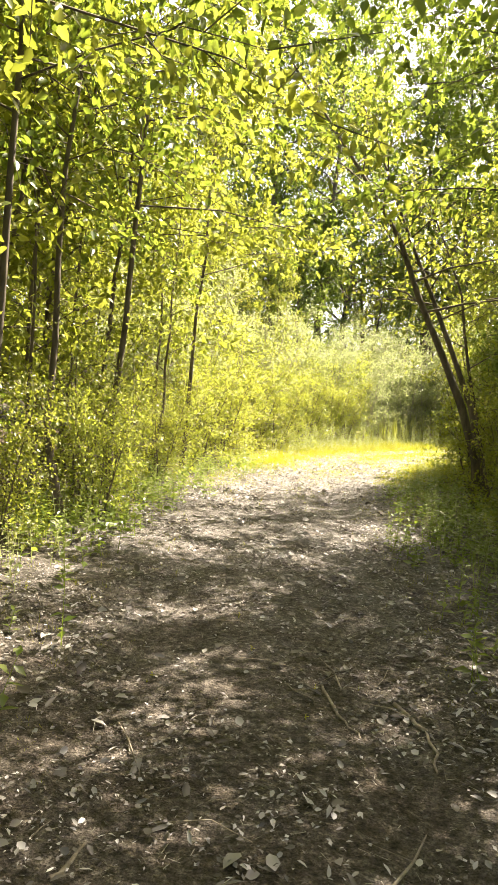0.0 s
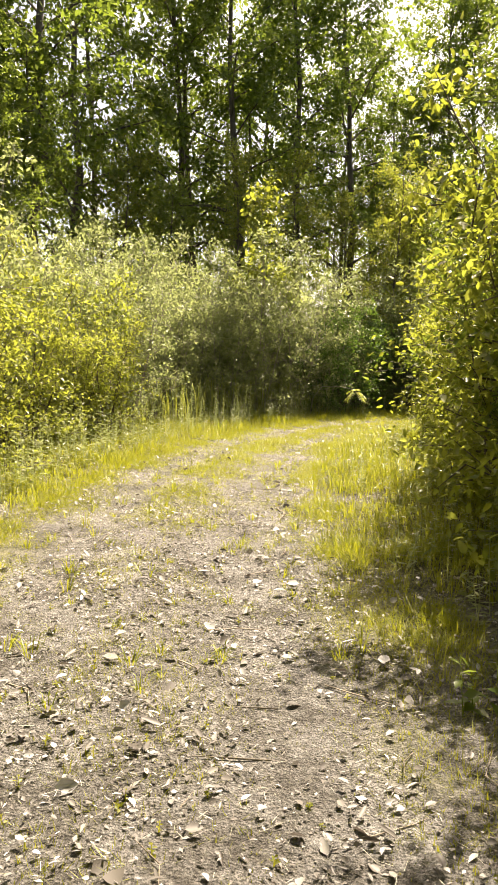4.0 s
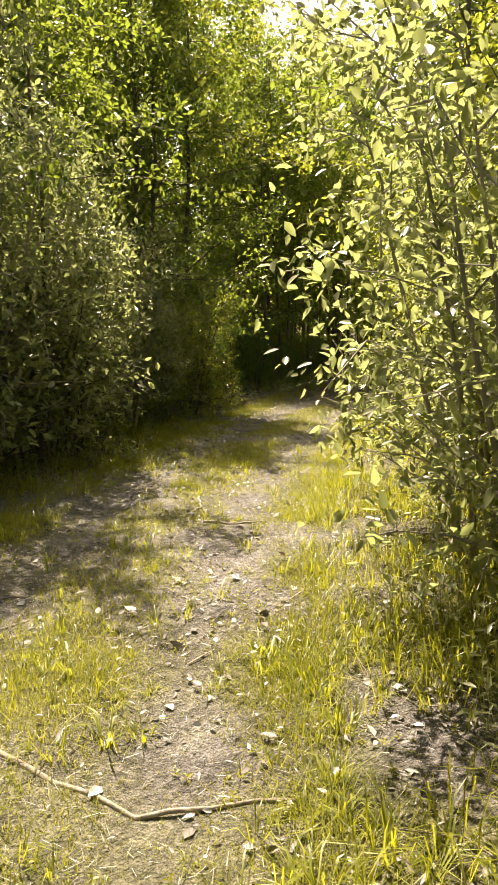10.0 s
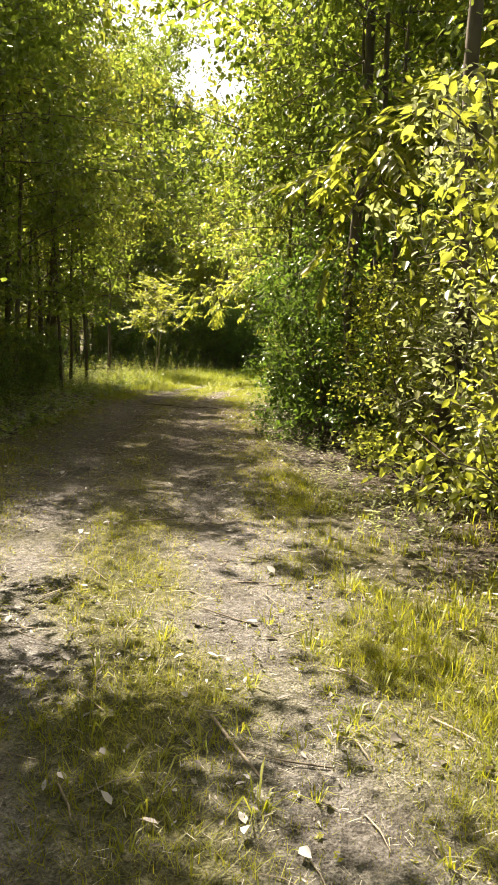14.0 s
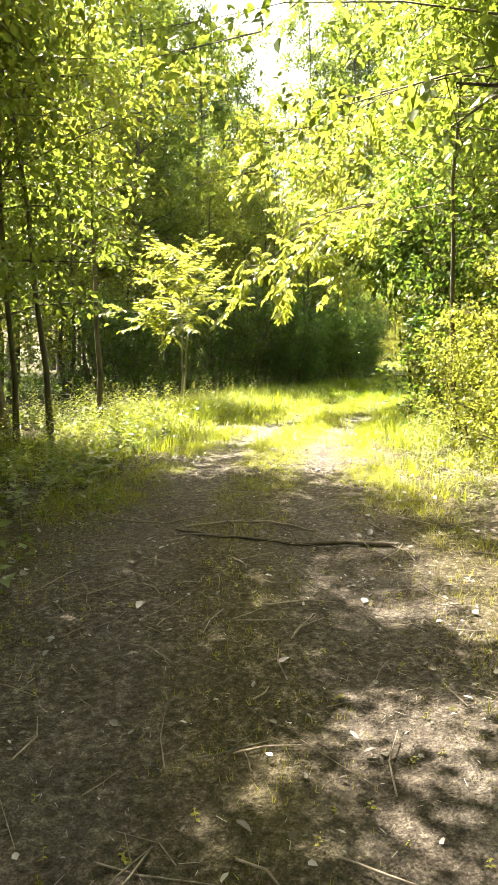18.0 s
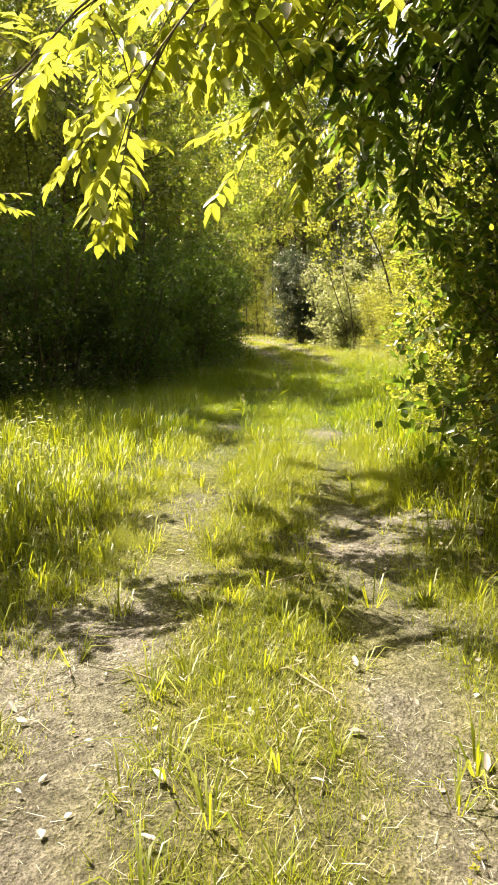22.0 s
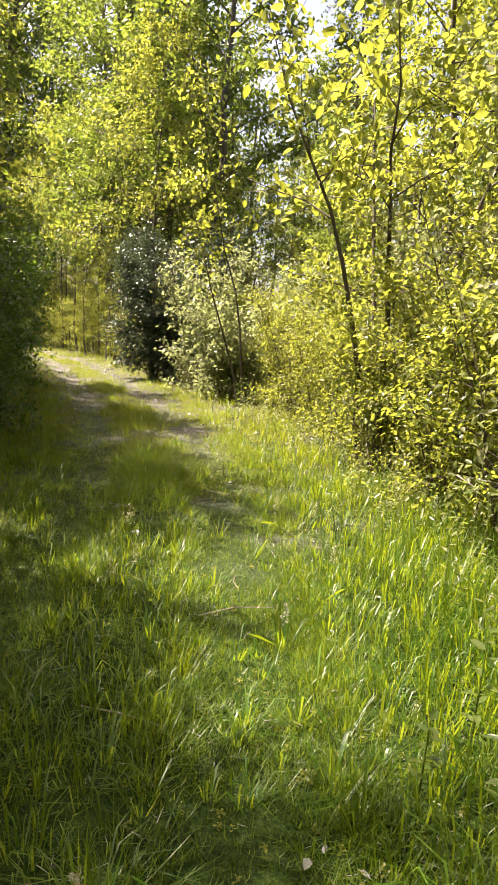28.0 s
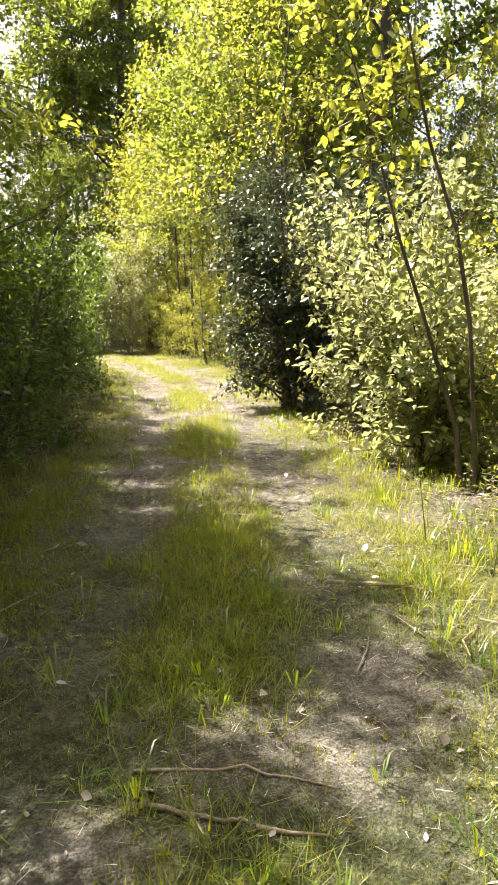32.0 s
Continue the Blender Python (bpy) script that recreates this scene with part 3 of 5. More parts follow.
TWIG_AMOUNT = [0.3, 0.3, 0.3, 0.3, 0.2, 0.15, 0.15, 0.15, 0.15, 0.25, 0.4, 0.7, 1, 1, 0.4, 0.1, 0.05, 0.05, 0.2, 0.4, 0.4, 0.4, 0.3, 0.3]
build_twigs(8000, 14)


def build_forbs(name, n, seed, pick, mat, label, height=0.45, leaf=(0.09, 0.028), per=12):
    """Upright weeds: a stem each, with leaves in turns."""
    rng = np.random.default_rng(seed)
    x, y = pick(rng, n)
    n = len(x)
    z = ground_z(x, y)
    h = height * rng.uniform(0.4, 1.25, n)
    lean = rng.normal(0, 0.13, (n, 2)) * h[:, None]
    f = (np.arange(per) + 0.8) / per
    P = np.stack([x[:, None] + lean[:, :1] * f, y[:, None] + lean[:, 1:] * f, z[:, None] + h[:, None] * f], -1).reshape(-1, 3)
    az = (np.arange(per) * 2.4 + rng.uniform(0, 6.28, n)[:, None]).ravel() + rng.normal(0, 0.3, n * per)
    D = np.stack([np.cos(az), np.sin(az), rng.normal(0.25, 0.3, n * per)], -1)
    U = np.array([0, 0, 1.0]) + rng.normal(0, 0.3, (n * per, 3))
    s = np.repeat(rng.uniform(0.7, 1.25, n), per) * np.tile(1.1 - 0.5 * f, n)
    LV, LF = leaf_mesh(P, D, U, leaf[0] * s, leaf[1] * s, True)
    base = np.stack([x, y, z - 0.02], -1)
    tip = np.stack([x + lean[:, 0], y + lean[:, 1], z + h], -1)
    w = np.array([0.003, 0, 0])
    SV = np.stack([base - w, base + w, tip + w * 0.3, tip - w * 0.3], 1).reshape(-1, 3)
    SF = np.arange(n)[:, None] * 4 + np.array([[0, 1, 2, 3]]) + len(LV)
    tagged(new(name, mesh_np(name, np.concatenate([LV, SV]), [LF, SF], mat)), label, "weeds", kind="stuff")


def pick_forbs(rng, n):
    x, y = band_points(rng, n, 5.5)
    u, d = track_at(x, y)
    g = np.minimum(edge_gap(x, y, LEFT), edge_gap(x, y, RIGHT))
    keep = (g < 1.1) & (np.abs(d) > 1.55) & (rng.uniform(0, 1, n) < np.clip(1.15 - g, 0, 1))
    return x[keep], y[keep]


build_forbs("weeds", 26000, 31, pick_forbs, LEAF_GREY, "leafy green weeds along the foot of the shrubs", 0.42, (0.065, 0.02))


def pick_cover(rng, n):
    x, y = band_points(rng, n, 6.5)
    g, (u, d) = edge_gap(x, y, LEFT), track_at(x, y)
    keep = (d > 1.2) & (u > 12.0) & (u < 14.9) & (d < 5.5) & (rng.uniform(0, 1, n) < np.clip((d - 1.1) * 1.2, 0, 1))
    return x[keep], y[keep]


build_forbs("ground_cover", 20000, 32, pick_cover, LEAF_MID, "low green broad-leaved ground cover", 0.3, (0.11, 0.075), 7)


def pick_low(rng, n):
    x, y = band_points(rng, n, 2.4)
    u, d = track_at(x, y)
    keep = rng.uniform(0, 1, n) < np.interp(u, US, [0.02, 0.02, 0.02, 0.1, 0.3, 0.3, 0.25, 0.25, 0.5, 0.8, 0.9, 0.7, 0.2, 0.15, 0.3, 0.5, 0.6, 0.6, 0.7, 0.7, 0.7, 0.6, 0.4, 0.4]) * np.clip(0.5 + 1.2 * waves(x * 1.3 + 3, y * 1.3), 0.03, 1)
    return x[keep], y[keep]


build_forbs("low_weeds", 60000, 33, pick_low, GRASS, "low clover-like weeds among the trodden grass", 0.04, (0.02, 0.012), 6)


def pick_shade(rng, n):
    x, y = band_points(rng, n, 2.6)
    u, d = track_at(x, y)
    keep = (u < 3.4) & (np.abs(d) > 1.0) & (rng.uniform(0, 1, n) < np.clip((np.abs(d) - 0.95) * 1.0, 0, 0.9) * np.clip(0.55 + waves(x * 1.9, y * 1.9 + 2), 0.05, 1))
    return x[keep], y[keep]


build_forbs("ground_cover", 60000, 36, pick_shade, LEAF_MID, "dark green leafy seedlings and weeds on the shady verge", 0.3, (0.08, 0.044), 8)


def pick_meadow(rng, n):
    x, y = band_points(rng, n, 5.0)
    u, d = track_at(x, y)
    keep = (d > 1.5) & (d < 4.6) & (u > 13.2) & (u < 15.6) & (rng.uniform(0, 1, n) < np.clip((d - 1.3) * 0.8, 0, 1))
    return x[keep], y[keep]


build_forbs("meadow_weeds", 16000, 34, pick_meadow, LEAF_SUN, "bright upright weeds in the sunny clearing", 0.62, (0.085, 0.024), 15)


def pick_edge(rng, n):
    x, y = band_points(rng, n, 3.6)
    u, d = track_at(x, y)
    g = edge_gap(x, y, LEFT)
    keep = (d > 1.6) & (u > 4.2) & (u < 8.4) & (g < 0.8) & (rng.uniform(0, 1, n) < np.clip(1.0 - g, 0, 1))
    return x[keep], y[keep]


build_forbs("tall_weeds", 26000, 35, pick_edge, LEAF_GREY, "tall leafy weeds before the reeds and grey shrubs", 0.75, (0.085, 0.024), 16)


def build_clumps(n, seed, part_of, mat, label, tall):
    """Single clumps of broader grass blades that stand out of the trodden sward."""
    rng = np.random.default_rng(seed)
    x, y = band_points(rng, n, 2.3)
    amount, _, u, a = grass_amount(x, y)
    keep = (u > part_of[0]) & (u < part_of[1]) & (rng.uniform(0, 1, n) < (0.08 + 0.6 * amount) * ((u < 11.0) | (u > 13.9)))
    x, y = x[keep], y[keep]
    per = 13
    size = np.repeat(rng.uniform(0.35, 1.0, len(x)) ** 1.6, per)
    x, y = np.repeat(x, per), np.repeat(y, per)
    n = len(x)
    az = rng.uniform(0, 6.283, n)
    out = np.stack([np.cos(az), np.sin(az), np.zeros(n)], -1)
    x, y = x + out[:, 0] * 0.03 * size, y + out[:, 1] * 0.03 * size
    h = tall * size * rng.uniform(0.35, 1.1, n)
    lean = (rng.uniform(0.3, 1.7, n) * h)[:, None]
    P = np.stack([x, y, ground_z(x, y) - 0.008], -1)
    side = np.stack([-out[:, 1], out[:, 0], np.zeros(n)], -1) * (rng.uniform(0.003, 0.007, n) * (0.5 + 0.7 * size))[:, None]
    up = np.array([0, 0, 1.0])
    mid, tip = P + out * lean * 0.35 + up * (h * 0.65)[:, None], P + out * lean + up * (h[:, None] - 0.4 * lean)
    V = np.stack([P - side * 0.4, P + side * 0.4, mid + side * 0.5, mid - side * 0.5, tip], 1).reshape(-1, 3)
    b = np.arange(n)[:, None] * 5
    tagged(new("grass_clumps", mesh_np("grass_clumps", V, [b + np.array([[0, 1, 2, 3]]), b + np.array([[3, 2, 4]])], mat)), label, "grass", kind="stuff")


build_clumps(20000, 17, (3.4, 13.3), GRASS, "single grass clumps on the worn track", 0.17)
build_clumps(16000, 18, (13.3, 15.7), GRASS_MEADOW, "single grass clumps in the sunny clearing", 0.24)
build_clumps(16000, 19, (15.7, 22.0), GRASS_LUSH, "single grass clumps on the green track", 0.24)


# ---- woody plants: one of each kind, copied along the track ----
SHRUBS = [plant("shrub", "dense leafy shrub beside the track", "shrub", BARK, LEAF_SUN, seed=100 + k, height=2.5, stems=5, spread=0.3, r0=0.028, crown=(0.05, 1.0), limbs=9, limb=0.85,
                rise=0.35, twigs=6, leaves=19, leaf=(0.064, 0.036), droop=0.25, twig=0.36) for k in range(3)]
GREYS = [plant("shrub", "grey-green willow-like shrub with small leaves", "shrub", BARK_PALE, LEAF_GREY, seed=110 + k, height=3.2, stems=5, spread=0.26, r0=0.03, crown=(0.08, 1.0), limbs=11, limb=0.95,
               rise=0.5, twigs=5, leaves=19, leaf=(0.07, 0.034), droop=0.2, twig=0.38) for k in range(2)]
# Shrubs for gloomy spots; their leaf colour itself carries the shade.
DARKS = [plant("shrub", "dark green shrub with deep shade put into its leaf colour", "shrub", BARK, LEAF_SHADE, seed=120 + k, height=3.0, stems=5, spread=0.32, r0=0.035, crown=(0.05, 1.0), limbs=10, limb=1.0,
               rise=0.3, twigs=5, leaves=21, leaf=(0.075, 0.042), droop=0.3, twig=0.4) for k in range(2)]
YOUNG = [plant("young_tree", "young broadleaf tree with leaves from low down", "tree", BARK, mat, seed=130 + k, height=7.5, r0=0.06, spread=0.05, crown=(0.14, 1.0), limbs=32, limb=2.1,
               rise=0.35, twigs=9, leaves=26, leaf=(0.085, 0.048), droop=0.35, twig=0.55) for k, mat in enumerate((LEAF_MID, LEAF_MID, LEAF_SUN, LEAF_SUN))]
GREENS, GOLDS = YOUNG[:2], YOUNG[2:]
SAPLINGS = [plant("sapling", "thin sapling with sparse bright leaves", "tree", BARK, LEAF_SUN, seed=140 + k, height=4.4, r0=0.026, spread=0.06, crown=(0.35, 1.0), limbs=14, limb=0.95,
                  rise=0.5, twigs=5, leaves=14, leaf=(0.095, 0.056), droop=0.4, twig=0.38) for k in range(2)]
TALLS = [plant("forest_tree", "tall forest tree with a bare lower trunk", "tree", BARK, LEAF_MID, seed=150 + k, height=15, r0=0.15, spread=0.04, crown=(0.25, 1.0), limbs=32, limb=3.6,
               rise=0.45, twigs=11, leaves=32, leaf=(0.165, 0.098), droop=0.35, twig=1.0, round_top=0.55, simple=True) for k in range(2)]
ARCHED = [plant("arching_tree", "slender tree whose boughs arch over the track", "tree", BARK, mat, seed=160 + k, height=7.2, r0=0.04, spread=0.05, crown=(0.42, 1.0), limbs=26, limb=2.7,
                rise=0.3, twigs=9, leaves=24, leaf=(0.09, 0.052), droop=0.45, twig=0.6, hang=0.1) for k, mat in enumerate((LEAF_MID, LEAF_SUN))]


def row(line, a, b, sign, masters, gap, off, scale, jitter=0.4, clear=1.7, tall=(0.9, 1.15), skip=None):
    """Plants in a row, off metres outside the line from its corner a to b (sign +1: on its left), gap metres from one to the next."""
    pts = []
    rng = np.random.default_rng(int(a * 7919 + b * 613 + (sign + 2) * 101 + gap * 370 + off * 1170 + scale[0] * 90))
    for p, q in zip(line[a:b], line[a + 1:b + 1]):
        d = q - p
        n = max(1, int(round(math.hypot(*d) / 0.1)))
        nrm = np.array([-d[1], d[0]]) / math.hypot(*d) * sign
        pts += [(p + d * i / n, nrm) for i in range(n)]
    at = rng.uniform(0, gap)
    while at < len(pts) * 0.1:
        p, nrm = pts[int(at / 0.1)]
        at += gap * rng.uniform(0.75, 1.25)
        q = p + nrm * (off + rng.uniform(-jitter, jitter)) + rng.uniform(-jitter, jitter, 2) * 0.5
        which, size, turn, stretch_z = int(rng.integers(len(masters))), rng.uniform(*scale), rng.uniform(0, 6.28), rng.uniform(*tall)
        u, d = track_at(q[0], q[1])
        if abs(d) < clear or min(edge_gap(q[0], q[1], LEFT), edge_gap(q[0], q[1], RIGHT)) < 0.25 or (np.sign(d) != sign and abs(d) < 6):
            continue
        if skip and skip(q[0], q[1]):
            continue
        place(masters[which], q[0], q[1], size, turn, stretch_z)


def sunny(x, y):
    """Clearings, where nothing tall stands."""
    return (38 < x < 46.5 and 35.5 < y < 42) or (2.0 < x < 12 and 23 < y < 27) or (20.5 < x < 25.5 and 33 < y < 37.5) or (33.5 < x < 38.5 and 39.2 < y < 44)


# left side, from the start
row(LEFT, 0, 3, 1, SHRUBS, 1.2, 0.8, (0.45, 0.75), clear=1.6)
row(LEFT, 0, 3, 1, SAPLINGS, 1.2, 1.3, (0.9, 1.25))
row(LEFT, 0, 3, 1, ARCHED, 1.6, 0.8, (0.9, 1.1))
row(LEFT, 0, 3, 1, GOLDS, 1.5, 2.6, (0.75, 1.05))
row(LEFT, 3, 6, 1, SHRUBS, 1.1, 0.9, (0.75, 1.0))
row(LEFT, 3, 6, 1, SHRUBS + GREYS, 1.2, 2.1, (1.0, 1.2))
row(LEFT, 3, 6, 1, GOLDS, 1.9, 4.0, (0.7, 0.9))
row(LEFT, 6, 8, 1, GREYS, 1.0, 1.4, (0.85, 1.1))
row(LEFT, 6, 8, 1, GREYS, 1.1, 2.8, (1.1, 1.3))
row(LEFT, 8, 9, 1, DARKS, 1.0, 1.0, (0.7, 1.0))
row(LEFT, 9, 11, 1, GREYS, 1.0, 1.2, (0.9, 1.2))
row(LEFT, 9, 10, 1, GOLDS, 1.8, 2.4, (0.7, 0.95))
for x, y, size, turn in ((5.4, 29.0, 1.15, 0.4), (6.5, 29.7, 1.35, 1.7), (7.8, 30.2, 1.3, 3.0), (8.9, 30.9, 1.2, 4.4)):
    place(GREYS[int(x) % 2], x, y, size, turn)
for x, y, size, turn in ((12.7, 32.0, 1.35, 0.2), (13.9, 32.4, 1.25, 1.0), (15.2, 32.9, 1.0, 2.6), (16.6, 33.3, 0.9, 4.0)):
    place(GREYS[int(x) % 2], x, y, size, turn)
row(LEFT, 12, 16, 1, ARCHED[:1], 2.6, 1.2, (1.0, 1.2), skip=sunny)
row(LEFT, 9, 12, 1, GREYS, 1.1, 0.9, (0.55, 0.85))
row(LEFT, 10, 13, 1, SHRUBS, 1.1, 0.8, (0.6, 0.95))
row(LEFT, 12, 13, 1, GREENS, 1.8, 2.4, (0.8, 1.0))
row(LEFT, 11, 15, 1, DARKS, 1.3, 1.0, (0.35, 0.6))
row(LEFT, 14, 16, 1, SHRUBS + DARKS, 0.9, 1.6, (0.4, 0.6))
row(LEFT, 13, 16, 1, SHRUBS, 1.0, 3.2, (0.6, 0.9))
row(LEFT, 12, 16, 1, GREENS, 1.9, 1.9, (0.95, 1.25), skip=sunny)
row(LEFT, 12, 14, 1, GREENS, 1.3, 1.6, (0.4, 0.5))
row(LEFT, 12, 16, 1, GREENS, 2.8, 4.2, (0.9, 1.2), skip=sunny)
place(GREENS[0], 18.9, 34.9, 1.1, 0.7)
place(GREENS[1], 20.3, 34.4, 1.15, 2.5)
row(LEFT, 17, 18, 1, DARKS, 1.0, 1.6, (0.7, 0.85))
row(LEFT, 17, 19, 1, GOLDS, 2.2, 3.6, (0.7, 0.95))
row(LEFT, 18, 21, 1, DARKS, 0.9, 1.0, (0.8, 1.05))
row(LEFT, 19, 21, 1, GOLDS, 1.7, 3.0, (0.6, 0.8))
for x, y, size, turn in ((55.4, 33.5, 0.55, 0.7), (56.6, 33.2, 0.8, 2.6), (58.2, 33.3, 0.9, 4.0)):
    place(GREENS[int(turn) % 2], x, y, size, turn)
for x, y, size, turn in ((49.6, 35.4, 1.1, 0.3), (53.4, 34.6, 0.95, 4.1)):
    place(ARCHED[int(x) % 2], x, y, size, turn)
row(LEFT, 20, 21, 1, ARCHED, 2.6, 1.6, (0.8, 1.0), skip=lambda x, y: x < 52.5)
row(LEFT, 20, 22, 1, GREENS, 2.6, 3.2, (0.75, 1.0))
row(LEFT, 21, 25, 1, DARKS, 1.2, 0.9, (0.7, 1.0))
row(LEFT, 21, 25, 1, GREENS, 3.6, 2.8, (0.65, 0.95))
row(LEFT, 4, 8, 1, TALLS, 2.3, 6.2, (0.4, 0.55), 1.0)
row(LEFT, 8, 11, 1, GOLDS, 1.9, 5.0, (0.8, 1.0), 0.8)
row(LEFT, 4, 11, 1, TALLS, 2.7, 11.5, (1.0, 1.25), 1.8)
row(LEFT, 0, 4, 1, TALLS, 2.4, 6.5, (0.65, 0.9), 1.2)
row(LEFT, 11, 15, 1, TALLS, 2.6, 7.5, (0.7, 0.95), 1.5, skip=sunny)
row(LEFT, 13, 16, 1, TALLS, 3.0, 5.6, (0.8, 1.0), 0.8, skip=sunny)
row(LEFT, 20, 25, 1, TALLS, 3.0, 6.5, (0.6, 0.85), 1.2, skip=sunny)
row(LEFT, 16, 19, 1, TALLS, 2.2, 7.5, (0.7, 0.9), 1.2)
# right side
row(RIGHT, 0, 2, -1, SHRUBS, 1.5, 1.3, (0.4, 0.65))
row(RIGHT, 0, 1, -1, ARCHED, 2.0, 1.0, (0.9, 1.1))
row(RIGHT, 1, 2, -1, ARCHED, 3.4, 2.8, (0.9, 1.1))
row(RIGHT, 1, 2, -1, TALLS, 2.0, 4.6, (0.55, 0.7), 0.6)
for x, y, size, turn in ((1.9, 6.2, 1.1, 1.4), (2.3, 8.4, 1.1, 2.9)):
    place(ARCHED[int(y) % 2], x, y, size, turn)
row(RIGHT, 0, 1, -1, GREENS, 2.7, 2.4, (0.8, 1.05))
# Trees added mostly out of view, up-sun, to shade the track's start.
for x, y, size, turn in ((3.7, 9.2, 1.05, 1.8), (4.9, 10.6, 1.25, 4.3)):
    place(GREENS[int(turn) % 2], x, y, size, turn)
# More arching trees added to throw shade on the start.
for x, y, size, turn in ((2.1, 3.2, 1.1, 2.2), (-2.7, 4.6, 1.15, 0.9), (1.9, 4.7, 1.0, 4.1), (2.3, 9.1, 1.1, 0.5)):
    place(ARCHED[0], x, y, size, turn)
row(RIGHT, 1, 2, -1, GREENS, 1.4, 4.2, (0.8, 1.05))
row(RIGHT, 3, 5, -1, SHRUBS, 1.0, 1.0, (0.9, 1.2))
row(RIGHT, 1, 3, -1, SHRUBS, 1.4, 1.6, (0.5, 0.7))
row(RIGHT, 3, 4, -1, ARCHED[1:], 1.8, 1.6, (0.75, 0.9))
row(RIGHT, 3, 5, -1, GREENS, 1.1, 1.5, (0.7, 0.9))
row(RIGHT, 3, 6, -1, GREENS, 1.4, 2.4, (0.6, 0.85))
row(RIGHT, 2, 4, -1, GREENS, 1.4, 3.4, (0.9, 1.1))
row(RIGHT, 3, 4, -1, TALLS, 2.0, 6.5, (0.55, 0.7), 0.6)
for x, y, size, turn in ((3.9, 13.4, 0.75, 0.3), (4.8, 15.3, 0.95, 1.9), (5.8, 17.3, 0.9, 4.2), (5.9, 15.9, 1.05, 3.0)):
    place(GREENS[int(x * 10) % 2], x, y, size, turn)
row(RIGHT, 5, 7, -1, SHRUBS, 1.0, 1.0, (0.8, 1.1))
row(RIGHT, 7, 9, -1, SHRUBS + GREYS, 0.9, 1.25, (0.8, 1.15), 0.25)
row(RIGHT, 6, 7, -1, GOLDS, 1.5, 2.2, (0.5, 0.7))
row(RIGHT, 7, 9, -1, GOLDS, 1.4, 2.2, (0.65, 0.85))
row(RIGHT, 7, 9, -1, ARCHED[1:], 2.2, 1.5, (0.8, 0.95))
row(RIGHT, 9, 12, -1, SHRUBS + GREYS, 1.0, 1.0, (0.8, 1.1))
row(RIGHT, 9, 12, -1, GOLDS, 1.5, 2.1, (0.6, 0.85))
row(RIGHT, 12, 13, -1, DARKS, 1.0, 1.0, (0.7, 1.0))
row(RIGHT, 12, 15, -1, ARCHED[:1], 2.0, 0.8, (0.9, 1.1))
row(RIGHT, 12, 15, -1, GREENS, 1.4, 1.9, (0.7, 1.0))
row(RIGHT, 13, 15, -1, SHRUBS, 1.1, 0.9, (0.5, 0.8))
for x, y, size, turn in ((37.9, 31.3, 1.25, 0.5), (39.3, 31.1, 1.45, 2.0), (40.7, 30.9, 1.4, 3.7), (42.2, 30.8, 1.2, 5.0)):
    place(DARKS[int(x) % 2], x, y, size, turn)
place(GREENS[0], 39.0, 29.9, 0.95, 1.0)
place(GREENS[1], 41.2, 29.8, 0.9, 2.0)
row(RIGHT, 15, 18, -1, SHRUBS + GREYS, 0.9, 0.9, (0.75, 1.05))
row(RIGHT, 18, 19, -1, SHRUBS, 1.0, 1.7, (0.5, 0.7))
row(RIGHT, 18, 20, -1, GREYS, 1.2, 2.6, (0.6, 0.9))
row(RIGHT, 19, 20, -1, SHRUBS, 1.2, 2.2, (0.5, 0.7))
row(RIGHT, 15, 18, -1, SAPLINGS, 3.2, 2.2, (1.0, 1.3))
row(RIGHT, 15, 24, -1, YOUNG, 1.9, 3.8, (0.55, 0.85))
row(RIGHT, 21, 24, -1, SHRUBS, 1.2, 1.0, (0.7, 1.0))
row(RIGHT, 21, 24, -1, ARCHED, 2.0, 0.9, (0.9, 1.1))
row(RIGHT, 0, 24, -1, TALLS, 3.0, 6.8, (0.6, 0.85), 1.2)
# tall trees well behind the track
# The one at (49.4, 40.2) is added to shade the left hedge.
for x, y, size, turn in ((9.5, 38.5, 1.25, 0.4), (11.5, 39.8, 1.25, 1.7), (13.6, 38.2, 1.2, 3.0), (7.8, 41.0, 1.3, 4.4), (-0.6, 31.4, 1.25, 5.0), (1.4, 33.4, 1.25, 2.2), (58.0, 38.6, 0.9, 1.1), (61.2, 38.2, 0.72, 3.9),
                         (66.0, 27.4, 1.0, 0.3), (69.0, 27.8, 1.05, 1.5), (72.0, 28.4, 1.05, 2.8), (75.2, 29.2, 1.1, 4.0), (49.4, 40.2, 0.82, 5.2), (53.8, 40.2, 1.05, 0.9),
                         (16.4, 38.8, 0.8, 1.0), (18.4, 39.3, 1.1, 2.3), (20.6, 39.9, 1.15, 3.7), (63.6, 35.6, 0.72, 0.2), (12.2, 22.8, 0.8, 2.4), (13.8, 24.6, 0.85, 3.6), (16.0, 25.8, 0.85, 4.8)):
    place(TALLS[int(x * 10) % 2], x, y, size, turn)
for x, y, size, turn in ((70.0, 45.0, 1.4, 4.6), (76.0, 47.0, 1.5, 0.6), (95.0, 45.0, 1.5, 2.2), (97.0, 34.0, 2.0, 5.0), (80.0, 29.0, 1.3, 1.2), (82.5, 26.6, 1.35, 2.7), (89.0, 34.0, 1.8, 0.1), (92.0, 31.0, 1.8, 1.6), (93.0, 37.0, 1.8, 4.2)):
    place(TALLS[int(x * 10) % 2], x, y, size, turn)
